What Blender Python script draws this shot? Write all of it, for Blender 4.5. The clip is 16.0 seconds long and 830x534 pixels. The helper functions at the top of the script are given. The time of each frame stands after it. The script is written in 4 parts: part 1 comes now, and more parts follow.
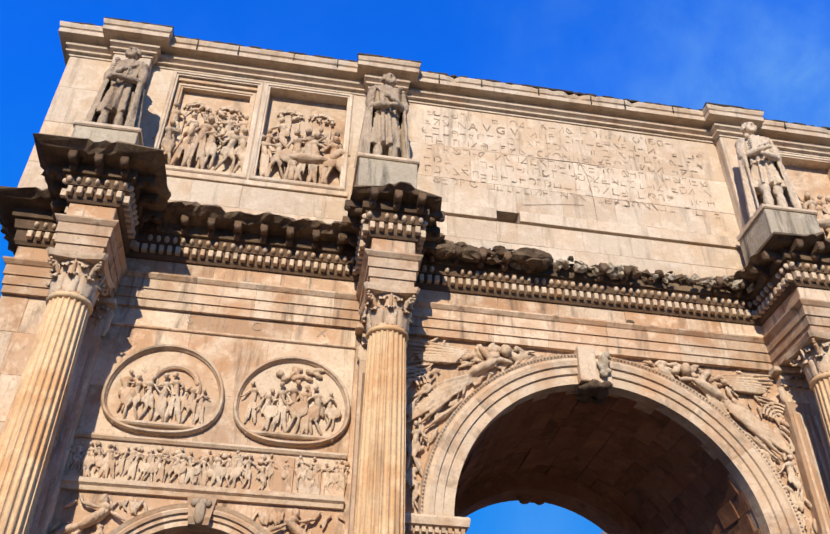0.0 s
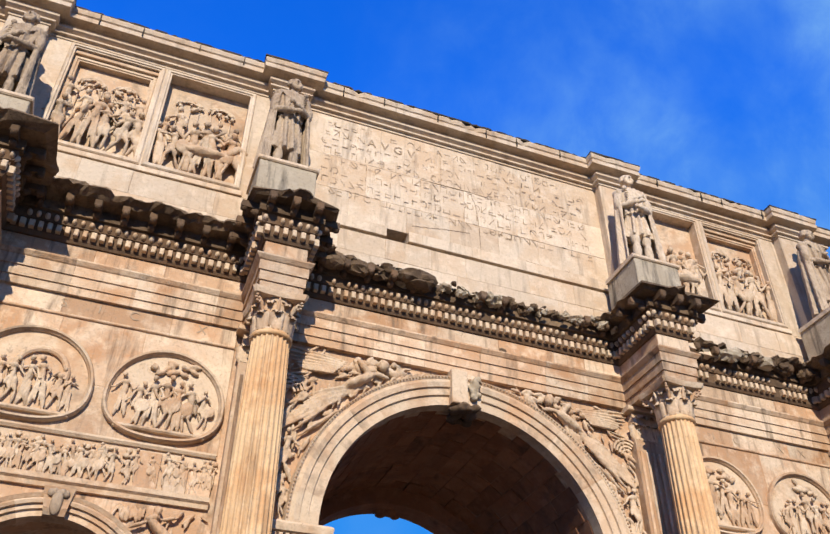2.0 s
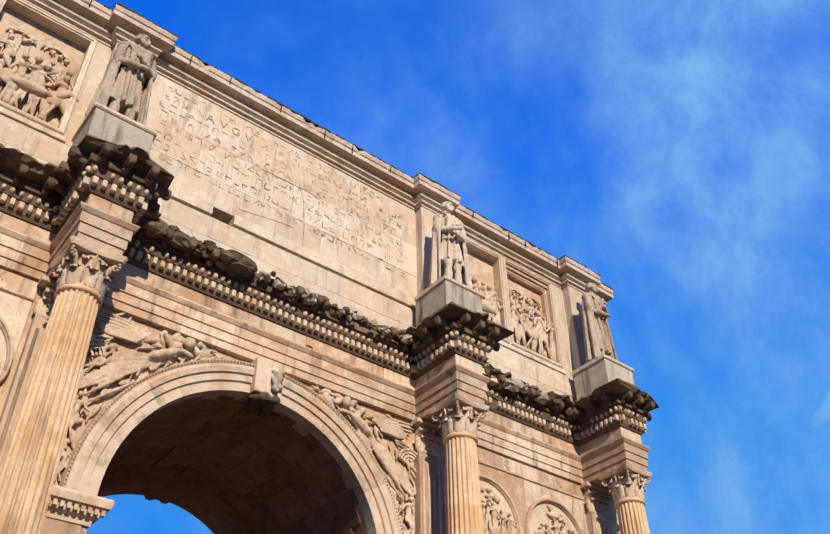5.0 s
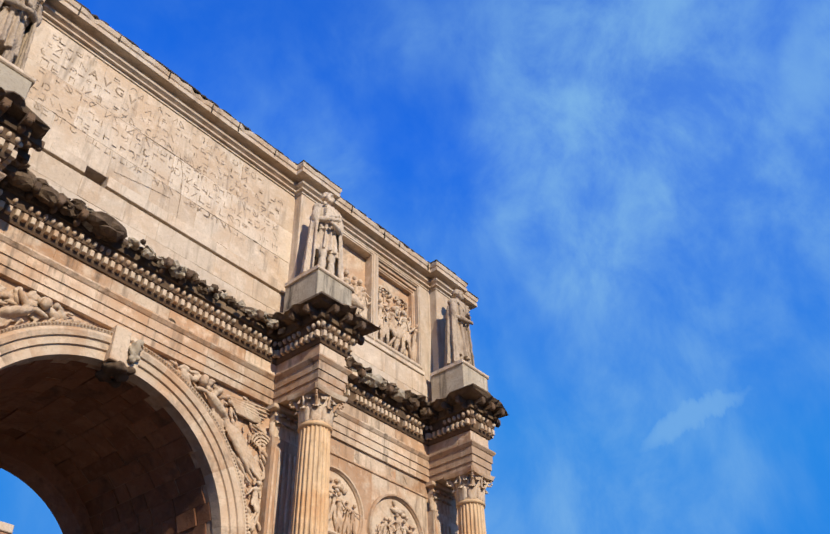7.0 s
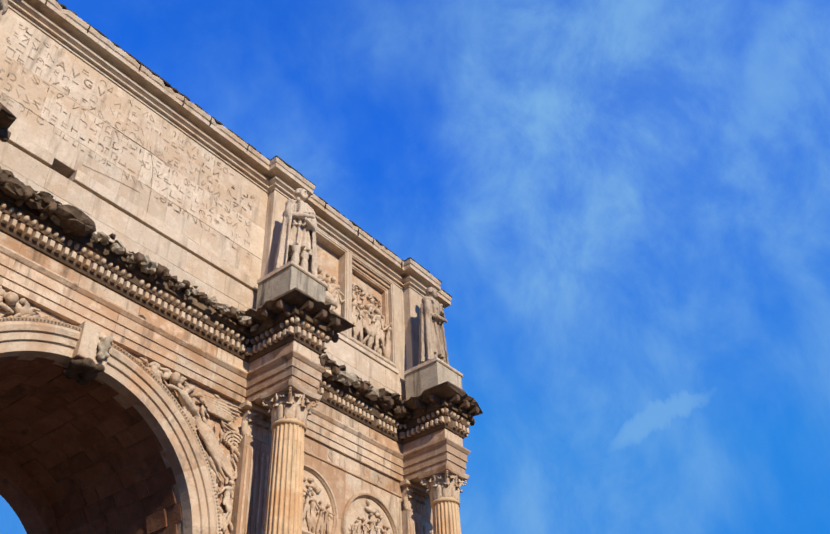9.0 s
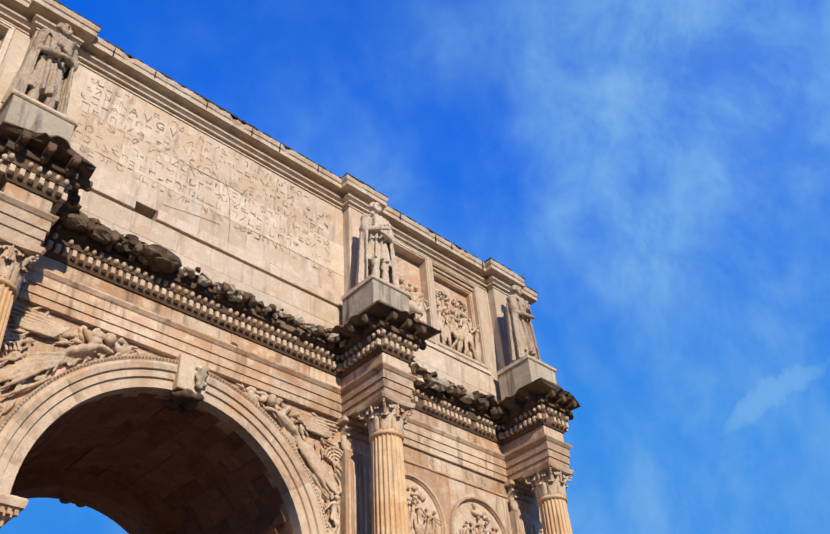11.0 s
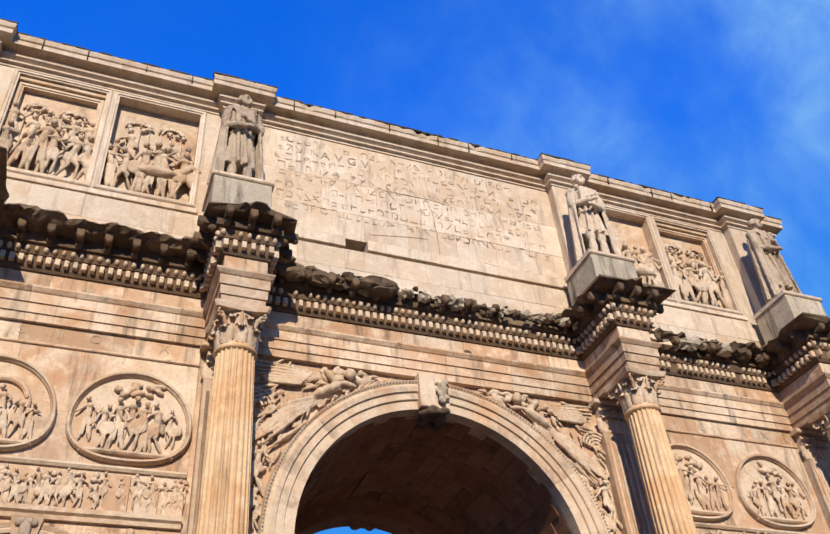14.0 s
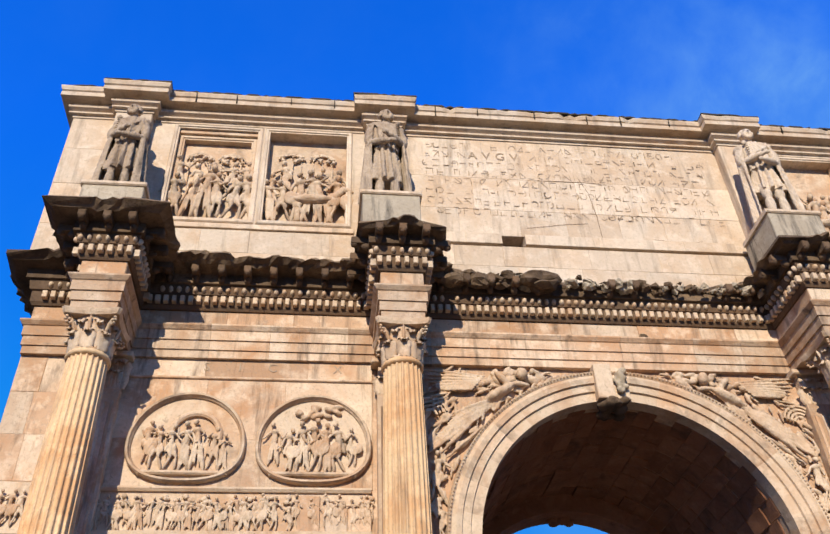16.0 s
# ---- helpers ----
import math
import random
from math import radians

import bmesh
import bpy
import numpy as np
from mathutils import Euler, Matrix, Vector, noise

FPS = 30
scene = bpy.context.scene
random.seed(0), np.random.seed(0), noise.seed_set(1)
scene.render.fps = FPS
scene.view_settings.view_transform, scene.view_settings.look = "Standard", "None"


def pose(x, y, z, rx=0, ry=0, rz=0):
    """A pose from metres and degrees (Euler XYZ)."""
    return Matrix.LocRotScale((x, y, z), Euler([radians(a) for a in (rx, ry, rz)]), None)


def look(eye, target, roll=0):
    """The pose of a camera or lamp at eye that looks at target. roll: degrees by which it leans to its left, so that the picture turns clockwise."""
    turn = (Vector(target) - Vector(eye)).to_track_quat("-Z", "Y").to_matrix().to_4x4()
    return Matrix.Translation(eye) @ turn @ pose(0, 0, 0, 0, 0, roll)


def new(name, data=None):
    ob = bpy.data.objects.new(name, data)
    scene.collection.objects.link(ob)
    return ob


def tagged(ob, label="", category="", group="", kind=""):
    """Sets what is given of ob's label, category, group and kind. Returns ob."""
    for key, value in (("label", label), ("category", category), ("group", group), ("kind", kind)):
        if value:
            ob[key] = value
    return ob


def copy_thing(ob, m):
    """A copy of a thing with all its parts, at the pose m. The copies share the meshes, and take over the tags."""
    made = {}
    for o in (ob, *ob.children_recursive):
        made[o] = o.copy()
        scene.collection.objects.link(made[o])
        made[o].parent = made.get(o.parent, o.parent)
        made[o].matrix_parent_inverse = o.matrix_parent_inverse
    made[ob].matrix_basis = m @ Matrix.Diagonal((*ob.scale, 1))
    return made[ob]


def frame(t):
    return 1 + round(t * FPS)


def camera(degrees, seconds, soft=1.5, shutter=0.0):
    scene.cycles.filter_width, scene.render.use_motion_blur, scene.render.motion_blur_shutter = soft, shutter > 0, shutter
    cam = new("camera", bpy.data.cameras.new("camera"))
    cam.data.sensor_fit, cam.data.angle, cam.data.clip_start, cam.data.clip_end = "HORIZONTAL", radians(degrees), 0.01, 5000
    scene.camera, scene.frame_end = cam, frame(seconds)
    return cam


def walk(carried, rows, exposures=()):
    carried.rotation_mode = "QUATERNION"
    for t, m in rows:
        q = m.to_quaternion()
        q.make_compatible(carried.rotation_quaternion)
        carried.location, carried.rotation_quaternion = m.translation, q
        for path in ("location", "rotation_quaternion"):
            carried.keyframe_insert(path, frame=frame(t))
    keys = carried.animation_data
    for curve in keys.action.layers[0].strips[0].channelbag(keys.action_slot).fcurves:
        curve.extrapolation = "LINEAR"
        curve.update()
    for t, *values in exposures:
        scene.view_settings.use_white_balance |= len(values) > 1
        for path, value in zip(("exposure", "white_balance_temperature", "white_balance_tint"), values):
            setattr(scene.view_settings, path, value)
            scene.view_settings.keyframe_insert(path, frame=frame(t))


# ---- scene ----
cam = camera(52.28, 16.0)
PATH = [
    (0, (-6.741, -16.075, 1.900), (-6.496, -14.502, 3.111), 0.99),
    (0.5, (-6.961, -16.087, 1.841), (-6.612, -14.542, 3.061), 0.80),
    (1, (-7.123, -16.156, 1.811), (-6.695, -14.633, 3.035), 0.52),
    (1.5, (-7.290, -16.180, 1.784), (-6.791, -14.682, 3.012), 0.37),
    (2, (-7.437, -16.163, 1.736), (-6.880, -14.693, 2.973), 0.37),
    (2.5, (-7.611, -16.112, 1.683), (-6.987, -14.677, 2.928), 0.74),
    (3, (-7.831, -16.050, 1.603), (-7.118, -14.665, 2.856), 0.43),
    (3.5, (-8.036, -15.911, 1.550), (-7.230, -14.578, 2.804), 0.16),
    (4, (-8.159, -15.775, 1.500), (-7.279, -14.484, 2.749), -0.13),
    (6.5, (-8.435, -15.714, 1.160), (-7.283, -14.665, 2.414), -1.62),
    (7, (-8.486, -15.667, 1.122), (-7.271, -14.678, 2.366), -1.46),
    (7.5, (-8.558, -15.540, 1.117), (-7.307, -14.587, 2.352), -2.19),
    (8, (-8.589, -15.417, 1.097), (-7.323, -14.487, 2.335), -2.56),
    (8.2, (-8.572, -15.388, 1.095), (-7.304, -14.465, 2.337), -2.53),
    (10.3, (-8.104, -15.384, 1.259), (-6.916, -14.381, 2.518), -4.76),
    (10.5, (-8.118, -15.417, 1.227), (-6.953, -14.392, 2.489), -4.80),
    (11, (-8.245, -15.555, 1.083), (-7.131, -14.478, 2.348), -4.66),
    (11.5, (-8.117, -15.490, 1.248), (-7.049, -14.370, 2.515), -5.01),
    (12, (-8.069, -15.519, 1.297), (-7.064, -14.346, 2.567), -4.71),
    (12.5, (-7.998, -15.628, 1.326), (-7.055, -14.404, 2.596), -4.72),
    (13, (-7.880, -15.772, 1.333), (-7.006, -14.498, 2.603), -4.99),
    (13.5, (-7.676, -15.913, 1.380), (-6.912, -14.570, 2.649), -5.02),
    (14, (-7.463, -16.019, 1.444), (-6.822, -14.611, 2.712), -5.36),
    (14.5, (-7.316, -16.116, 1.495), (-6.757, -14.672, 2.761), -5.49),
    (15, (-7.189, -16.177, 1.542), (-6.703, -14.708, 2.810), -5.34),
    (15.5, (-7.019, -16.227, 1.567), (-6.627, -14.735, 2.839), -4.41),
    (16, (-6.670, -16.218, 1.753), (-6.461, -14.689, 3.024), -2.75),
]
walk(cam, [(t, look(eye, target, roll)) for t, eye, target, roll in PATH],
     exposures=((0, 0.0), (4, -0.04), (7, -0.19), (8.2, -0.21), (10.5, -0.19), (12.5, -0.05), (16, 0.0)))

# ---- light ----
SUN_AZ, SUN_EL = 15.0, 27.0        # degrees left of the facade's normal, degrees above the horizon
sun_dir = Vector((-math.sin(radians(SUN_AZ)) * math.cos(radians(SUN_EL)), -math.cos(radians(SUN_AZ)) * math.cos(radians(SUN_EL)), math.sin(radians(SUN_EL))))
sun = new("sun", bpy.data.lights.new("sun", "SUN"))
sun.data.energy, sun.data.angle, sun.data.color = 5.75, radians(0.55), (1.0, 0.895, 0.725)
sun.matrix_world = look(sun_dir * 100, (0, 0, 0))

world = bpy.data.worlds.new("sky")
scene.world = world
world.use_nodes = True
wt = world.node_tree
wt.nodes.clear()


def wnode(kind, **values):
    n = wt.nodes.new(kind)
    for key, value in values.items():
        n.inputs[key].default_value = value
    return n


sky = wt.nodes.new("ShaderNodeTexSky")
sky.sky_type, sky.sun_disc = "NISHITA", False
sky.sun_elevation, sky.sun_rotation = radians(SUN_EL), math.atan2(sun_dir.x, sun_dir.y)
sky.air_density, sky.dust_density, sky.ozone_density = 1.0, 0.3, 3.0
tone = wt.nodes.new("ShaderNodeMix")
tone.data_type, tone.blend_type = "RGBA", "MULTIPLY"
tone.inputs["Factor"].default_value = 1.0
tone.inputs["B"].default_value = (0.05, 1.35, 4.1, 1)
wt.links.new(sky.outputs["Color"], tone.inputs["A"])
coord = wt.nodes.new("ShaderNodeTexCoord")
mapping = wnode("ShaderNodeMapping", Scale=(1.6, 1.6, 0.8))
mapping.inputs["Rotation"].default_value = (0.2, 0.5, 0.4)
wt.links.new(coord.outputs["Generated"], mapping.inputs["Vector"])
broad = wnode("ShaderNodeTexNoise", Scale=2.2, Detail=4.0, Roughness=0.5, Distortion=0.2)
wisps = wnode("ShaderNodeTexNoise", Scale=6.0, Detail=8.0, Roughness=0.62, Distortion=0.25)
for n in (broad, wisps):
    wt.links.new(mapping.outputs["Vector"], n.inputs["Vector"])


def wmath(op, a, b):
    n = wt.nodes.new("ShaderNodeMath")
    n.operation = op
    for k, v in enumerate((a, b)):
        if isinstance(v, (int, float)):
            n.inputs[k].default_value = v
        else:
            wt.links.new(v, n.inputs[k])
    return n.outputs[0]


def wrange(value, low, high, a, b):
    n = wnode("ShaderNodeMapRange", **{"From Min": low, "From Max": high, "To Min": a, "To Max": b})
    n.interpolation_type = "SMOOTHSTEP"
    wt.links.new(value, n.inputs["Value"])
    return n.outputs["Result"]


axes = wt.nodes.new("ShaderNodeSeparateXYZ")
wt.links.new(coord.outputs["Generated"], axes.inputs[0])
veil = wmath("MULTIPLY", wrange(broad.outputs["Fac"], 0.32, 0.60, 0.15, 1.0), wrange(wisps.outputs["Fac"], 0.30, 0.74, 0.28, 0.95))
veil = wmath("MULTIPLY", veil, wrange(axes.outputs["X"], 0.10, 0.66, 0.03, 1.0))
# one small bright cloud apart from the veil
CLOUD, CLOUD_U = Vector((0.8445, 0.3020, 0.4420)), Vector((0.18, -0.93, 0.31)).normalized()
CLOUD_V = CLOUD.cross(CLOUD_U).normalized()
bent = wt.nodes.new("ShaderNodeVectorMath")
bent.operation = "MULTIPLY_ADD"
bent.inputs[1].default_value = (0.09, 0.09, 0.09)
wt.links.new(wisps.outputs["Color"], bent.inputs[0])
wt.links.new(coord.outputs["Generated"], bent.inputs[2])


def wdot(axis, centre, reach):
    n = wt.nodes.new("ShaderNodeVectorMath")
    n.operation = "DOT_PRODUCT"
    n.inputs[1].default_value = axis
    wt.links.new(bent.outputs[0], n.inputs[0])
    q = wmath("DIVIDE", wmath("SUBTRACT", n.outputs["Value"], centre.dot(axis)), reach)
    return wmath("MULTIPLY", q, q)


near = CLOUD + Vector((0.045, 0.045, 0.045))
size = wmath("ADD", wmath("ADD", wdot(CLOUD_U, near, 0.098), wdot(CLOUD_V, near, 0.019)), wdot(CLOUD, near, 0.3))
veil = wmath("MAXIMUM", veil, wrange(size, 0.05, 1.15, 0.72, 0.0))
cap_sky = wt.nodes.new("ShaderNodeMix")
cap_sky.data_type, cap_sky.blend_type = "RGBA", "DARKEN"
cap_sky.inputs["Factor"].default_value = 1.0
cap_sky.inputs["B"].default_value = (0.22, 2.5, 8.8, 1)
wt.links.new(tone.outputs["Result"], cap_sky.inputs["A"])
mixed = wt.nodes.new("ShaderNodeMix")
mixed.data_type = "RGBA"
mixed.inputs["B"].default_value = (2.4, 5.3, 9.2, 1)
wt.links.new(veil, mixed.inputs["Factor"])
wt.links.new(cap_sky.outputs["Result"], mixed.inputs["A"])
back = wnode("ShaderNodeBackground", Strength=0.1)
wt.links.new(mixed.outputs["Result"], back.inputs["Color"])
wt.links.new(back.outputs["Background"], wt.nodes.new("ShaderNodeOutputWorld").inputs["Surface"])

# ---- materials ----


def stone(name, base, stain, dark, stain_amount=0.5, dark_amount=0.35, rough=0.75, bump=0.6, vary=0.12, streak=True, grain=14.0, blocks=0.0):
    """A weathered stone: base colour, broad warm stains, dark run-off streaks, grain and relief."""
    m = bpy.data.materials.new(name)
    m.use_nodes = True
    nt = m.node_tree
    bsdf = nt.nodes["Principled BSDF"]
    bsdf.inputs["Roughness"].default_value = rough
    bsdf.inputs["Specular IOR Level"].default_value = 0.25

    def node(kind, **values):
        n = nt.nodes.new(kind)
        for key, value in values.items():
            n.inputs[key].default_value = value
        return n

    tc = nt.nodes.new("ShaderNodeTexCoord")
    info = nt.nodes.new("ShaderNodeObjectInfo")
    shift = nt.nodes.new("ShaderNodeVectorMath")
    shift.operation = "MULTIPLY_ADD"
    shift.inputs[1].default_value = (1, 1, 1)
    nt.links.new(tc.outputs["Object"], shift.inputs[0])
    spread = nt.nodes.new("ShaderNodeVectorMath")
    spread.operation = "SCALE"
    spread.inputs[0].default_value = (7.0, 3.0, 5.0)
    nt.links.new(info.outputs["Random"], spread.inputs["Scale"])
    nt.links.new(spread.outputs[0], shift.inputs[2])
    vec = shift.outputs[0]
    big = node("ShaderNodeTexNoise", Scale=0.55, Detail=6.0, Roughness=0.62, Distortion=0.6)
    mid = node("ShaderNodeTexNoise", Scale=2.6, Detail=6.0, Roughness=0.65)
    fine = node("ShaderNodeTexNoise", Scale=grain, Detail=6.0, Roughness=0.7)
    for n in (big, mid, fine):
        nt.links.new(vec, n.inputs["Vector"])
    stretch = node("ShaderNodeMapping", Scale=(3.4, 3.4, 0.42) if streak else (1.3, 1.3, 1.3))
    nt.links.new(vec, stretch.inputs["Vector"])
    runs = node("ShaderNodeTexNoise", Scale=1.0, Detail=7.0, Roughness=0.66, Distortion=0.3)
    nt.links.new(stretch.outputs[0], runs.inputs["Vector"])

    def ramp(source, low, high, top):
        r = node("ShaderNodeMapRange", **{"From Min": low, "From Max": high, "To Min": 0.0, "To Max": top})
        nt.links.new(source, r.inputs["Value"])
        return r.outputs["Result"]

    def mix(fac, a, b, blend="MIX"):
        x = nt.nodes.new("ShaderNodeMix")
        x.data_type, x.blend_type = "RGBA", blend
        nt.links.new(fac, x.inputs["Factor"])
        for key, v in (("A", a), ("B", b)):
            if isinstance(v, tuple):
                x.inputs[key].default_value = (*v, 1)
            else:
                nt.links.new(v, x.inputs[key])
        return x.outputs["Result"]

    colour = mix(ramp(big.outputs["Fac"], 0.42, 0.60, stain_amount), base, stain)
    if blocks:    # whole stones differ in colour
        white = nt.nodes.new("ShaderNodeTexWhiteNoise")
        white.noise_dimensions = "1D"
        nt.links.new(info.outputs["Random"], white.inputs["W"])
        colour = mix(ramp(white.outputs["Value"], 0.35, 1.0, blocks), colour, tuple(0.8 * a + 0.2 * b for a, b in zip(stain, base)))
    colour = mix(ramp(mid.outputs["Fac"], 0.50, 0.66, 0.55), colour, tuple(min(1, c * 1.22 + 0.02) for c in base))
    colour = mix(ramp(runs.outputs["Fac"], 0.53, 0.70, dark_amount), colour, dark)
    colour = mix(ramp(fine.outputs["Fac"], 0.52, 0.68, 0.3 + dark_amount * 0.4), colour, tuple(c * 0.5 + d * 0.5 for c, d in zip(base, dark)))
    pits = node("ShaderNodeTexNoise", Scale=grain * 0.45, Detail=5.0, Roughness=0.7, Distortion=1.2)
    nt.links.new(vec, pits.inputs["Vector"])
    colour = mix(ramp(pits.outputs["Fac"], 0.60, 0.70, 0.25 + dark_amount * 0.5), colour, tuple(c * 0.25 + d * 0.75 for c, d in zip(base, dark)))
    hsv = node("ShaderNodeHueSaturation", Saturation=1.0)
    vr = node("ShaderNodeMapRange", **{"From Min": 0.0, "From Max": 1.0, "To Min": 1 - vary, "To Max": 1 + vary})
    nt.links.new(info.outputs["Random"], vr.inputs["Value"])
    nt.links.new(vr.outputs["Result"], hsv.inputs["Value"])
    nt.links.new(colour, hsv.inputs["Color"])
    nt.links.new(hsv.outputs["Color"], bsdf.inputs["Base Color"])
    total = nt.nodes.new("ShaderNodeMath")
    total.operation = "MULTIPLY_ADD"
    total.inputs[1].default_value = 0.45
    nt.links.new(fine.outputs["Fac"], total.inputs[0])
    nt.links.new(mid.outputs["Fac"], total.inputs[2])
    bp = node("ShaderNodeBump", Strength=bump, Distance=0.05)
    nt.links.new(total.outputs[0], bp.inputs["Height"])
    nt.links.new(bp.outputs["Normal"], bsdf.inputs["Normal"])
    return m


MARBLE = stone("weathered_marble", (0.56, 0.435, 0.315), (0.41, 0.225, 0.115), (0.11, 0.072, 0.046), 0.95, 0.85, vary=0.16, blocks=0.9)
PALE = stone("attic_marble", (0.57, 0.465, 0.355), (0.50, 0.35, 0.225), (0.19, 0.145, 0.105), 0.8, 0.55, vary=0.10, blocks=0.5)
CARVED = stone("carved_marble", (0.56, 0.435, 0.31), (0.44, 0.265, 0.15), (0.13, 0.088, 0.058), 0.9, 0.7, vary=0.08, streak=False, blocks=0.3)
# black crust, darkened further to carry the shade of the corona's cavities
CRUST_SHADE = stone("crust_shade_marble", (0.085, 0.055, 0.034), (0.30, 0.205, 0.125), (0.018, 0.013, 0.009), 0.5, 0.85, rough=0.95, bump=0.9, vary=0.2, streak=False)
# dark stone for cracks, and for shade painted into gaps and under the corona
GAP_SHADE = stone("gap_shade_marble", (0.115, 0.073, 0.045), (0.17, 0.095, 0.05), (0.022, 0.016, 0.012), 0.6, 0.7, rough=0.9, bump=0.6, vary=0.25, streak=False)
YELLOW = stone("yellow_marble", (0.62, 0.43, 0.245), (0.54, 0.28, 0.115), (0.16, 0.095, 0.055), 0.8, 0.65, rough=0.6, vary=0.1)
GREY = stone("grey_marble", (0.44, 0.375, 0.285), (0.33, 0.255, 0.17), (0.06, 0.048, 0.036), 0.7, 1.0, vary=0.12)
STATUE = stone("statue_marble", (0.43, 0.33, 0.235), (0.29, 0.20, 0.13), (0.06, 0.042, 0.03), 0.9, 0.9, vary=0.12)
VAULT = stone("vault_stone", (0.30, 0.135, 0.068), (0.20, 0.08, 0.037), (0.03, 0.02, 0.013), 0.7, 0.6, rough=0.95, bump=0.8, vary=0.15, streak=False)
LICHEN = stone("black_lichen_stone", (0.045, 0.036, 0.028), (0.10, 0.075, 0.052), (0.015, 0.012, 0.01), 0.5, 0.6, rough=0.95, bump=0.8, vary=0.1, streak=False)
# darker stone colour that paints the shadow inside incised letters
LETTER_SHADE = stone("worn_letter_shade", (0.37, 0.275, 0.19), (0.33, 0.235, 0.155), (0.17, 0.12, 0.08), 0.5, 0.4, vary=0.0, streak=False)
GRAVEL = stone("gravel_ground", (0.115, 0.09, 0.065), (0.10, 0.077, 0.054), (0.085, 0.07, 0.055), 0.6, 0.4, rough=0.95, bump=0.8, vary=0.0, streak=False, grain=40.0)
BRICK = stone("old_brick", (0.42, 0.22, 0.13), (0.36, 0.17, 0.10), (0.16, 0.09, 0.06), 0.6, 0.4, rough=0.9, vary=0.25, streak=False)

# ---- mesh helpers ----
_b = bmesh.new()
bmesh.ops.create_icosphere(_b, subdivisions=2, radius=1.0)
BALL_V = np.array([v.co[:] for v in _b.verts])
BALL_F = [tuple(v.index for v in f.verts) for f in _b.faces]
_b.free()


class Shape:
    """Vertices and faces gathered for one mesh."""

    def __init__(self):
        self.v, self.f, self.n = [], [], 0

    def add(self, verts, faces):
        self.v.extend([tuple(map(float, p)) for p in verts])
        self.f.extend([tuple(i + self.n for i in f) for f in faces])
        self.n += len(verts)
        return self

    def box(self, x0, x1, y0, y1, z0, z1, inset=0.0):
        """A box; inset chamfers the edges of its front face (towards -y)."""
        i = inset
        v = [(x0, y1, z0), (x1, y1, z0), (x1, y1, z1), (x0, y1, z1),
             (x0, y0 + i, z0), (x1, y0 + i, z0), (x1, y0 + i, z1), (x0, y0 + i, z1)]
        f = [(0, 3, 2, 1), (0, 1, 5, 4), (1, 2, 6, 5), (2, 3, 7, 6), (3, 0, 4, 7)]
        if i:
            v += [(x0 + i, y0, z0 + i), (x1 - i, y0, z0 + i), (x1 - i, y0, z1 - i), (x0 + i, y0, z1 - i)]
            f += [(4, 5, 9, 8), (5, 6, 10, 9), (6, 7, 11, 10), (7, 4, 8, 11), (8, 9, 10, 11)]
        else:
            f += [(4, 5, 6, 7)]
        return self.add(v, f)

    def ball(self, c, r, turn=None):
        p = BALL_V * np.array(r)
        if turn is not None:
            p = p @ np.array(turn).T
        return self.add(p + np.array(c), BALL_F)

    def limb(self, a, b, r, flat=1.0):
        """A stretched ball from a to b."""
        a, b = Vector(a), Vector(b)
        q = (b - a).to_track_quat("Z", "Y").to_matrix()
        return self.ball((a + b) / 2, (r, r * flat, (b - a).length / 2 + r * 0.7), q)

    def lathe(self, rings, segs, c=(0, 0), shape=None):
        """rings: (radius, z); shape(angle, k) scales a radius."""
        v = []
        for k, (r, z) in enumerate(rings):
            for s in range(segs):
                a = 2 * math.pi * s / segs
                q = r * (shape(a, k) if shape else 1)
                v.append((c[0] + q * math.cos(a), c[1] + q * math.sin(a), z))
        f = [(k * segs + s, k * segs + (s + 1) % segs, (k + 1) * segs + (s + 1) % segs, (k + 1) * segs + s)
             for k in range(len(rings) - 1) for s in range(segs)]
        f += [tuple(range(segs - 1, -1, -1)), tuple(range((len(rings) - 1) * segs, len(rings) * segs))]
        return self.add(v, f)

    def mesh(self, name, mat, smooth=False):
        me = bpy.data.meshes.new(name)
        me.from_pydata(self.v, [], self.f)
        me.materials.append(mat)
        if smooth:
            me.polygons.foreach_set("use_smooth", [True] * len(me.polygons))
        me.update()
        return me


def part(name, shape, mat, parent=None, label="", smooth=False):
    """Links a shape as one mesh object, under parent if there is one."""
    ob = new(name, shape.mesh(name, mat, smooth))
    ob.parent = parent
    if label:
        ob["label"] = label
    return ob


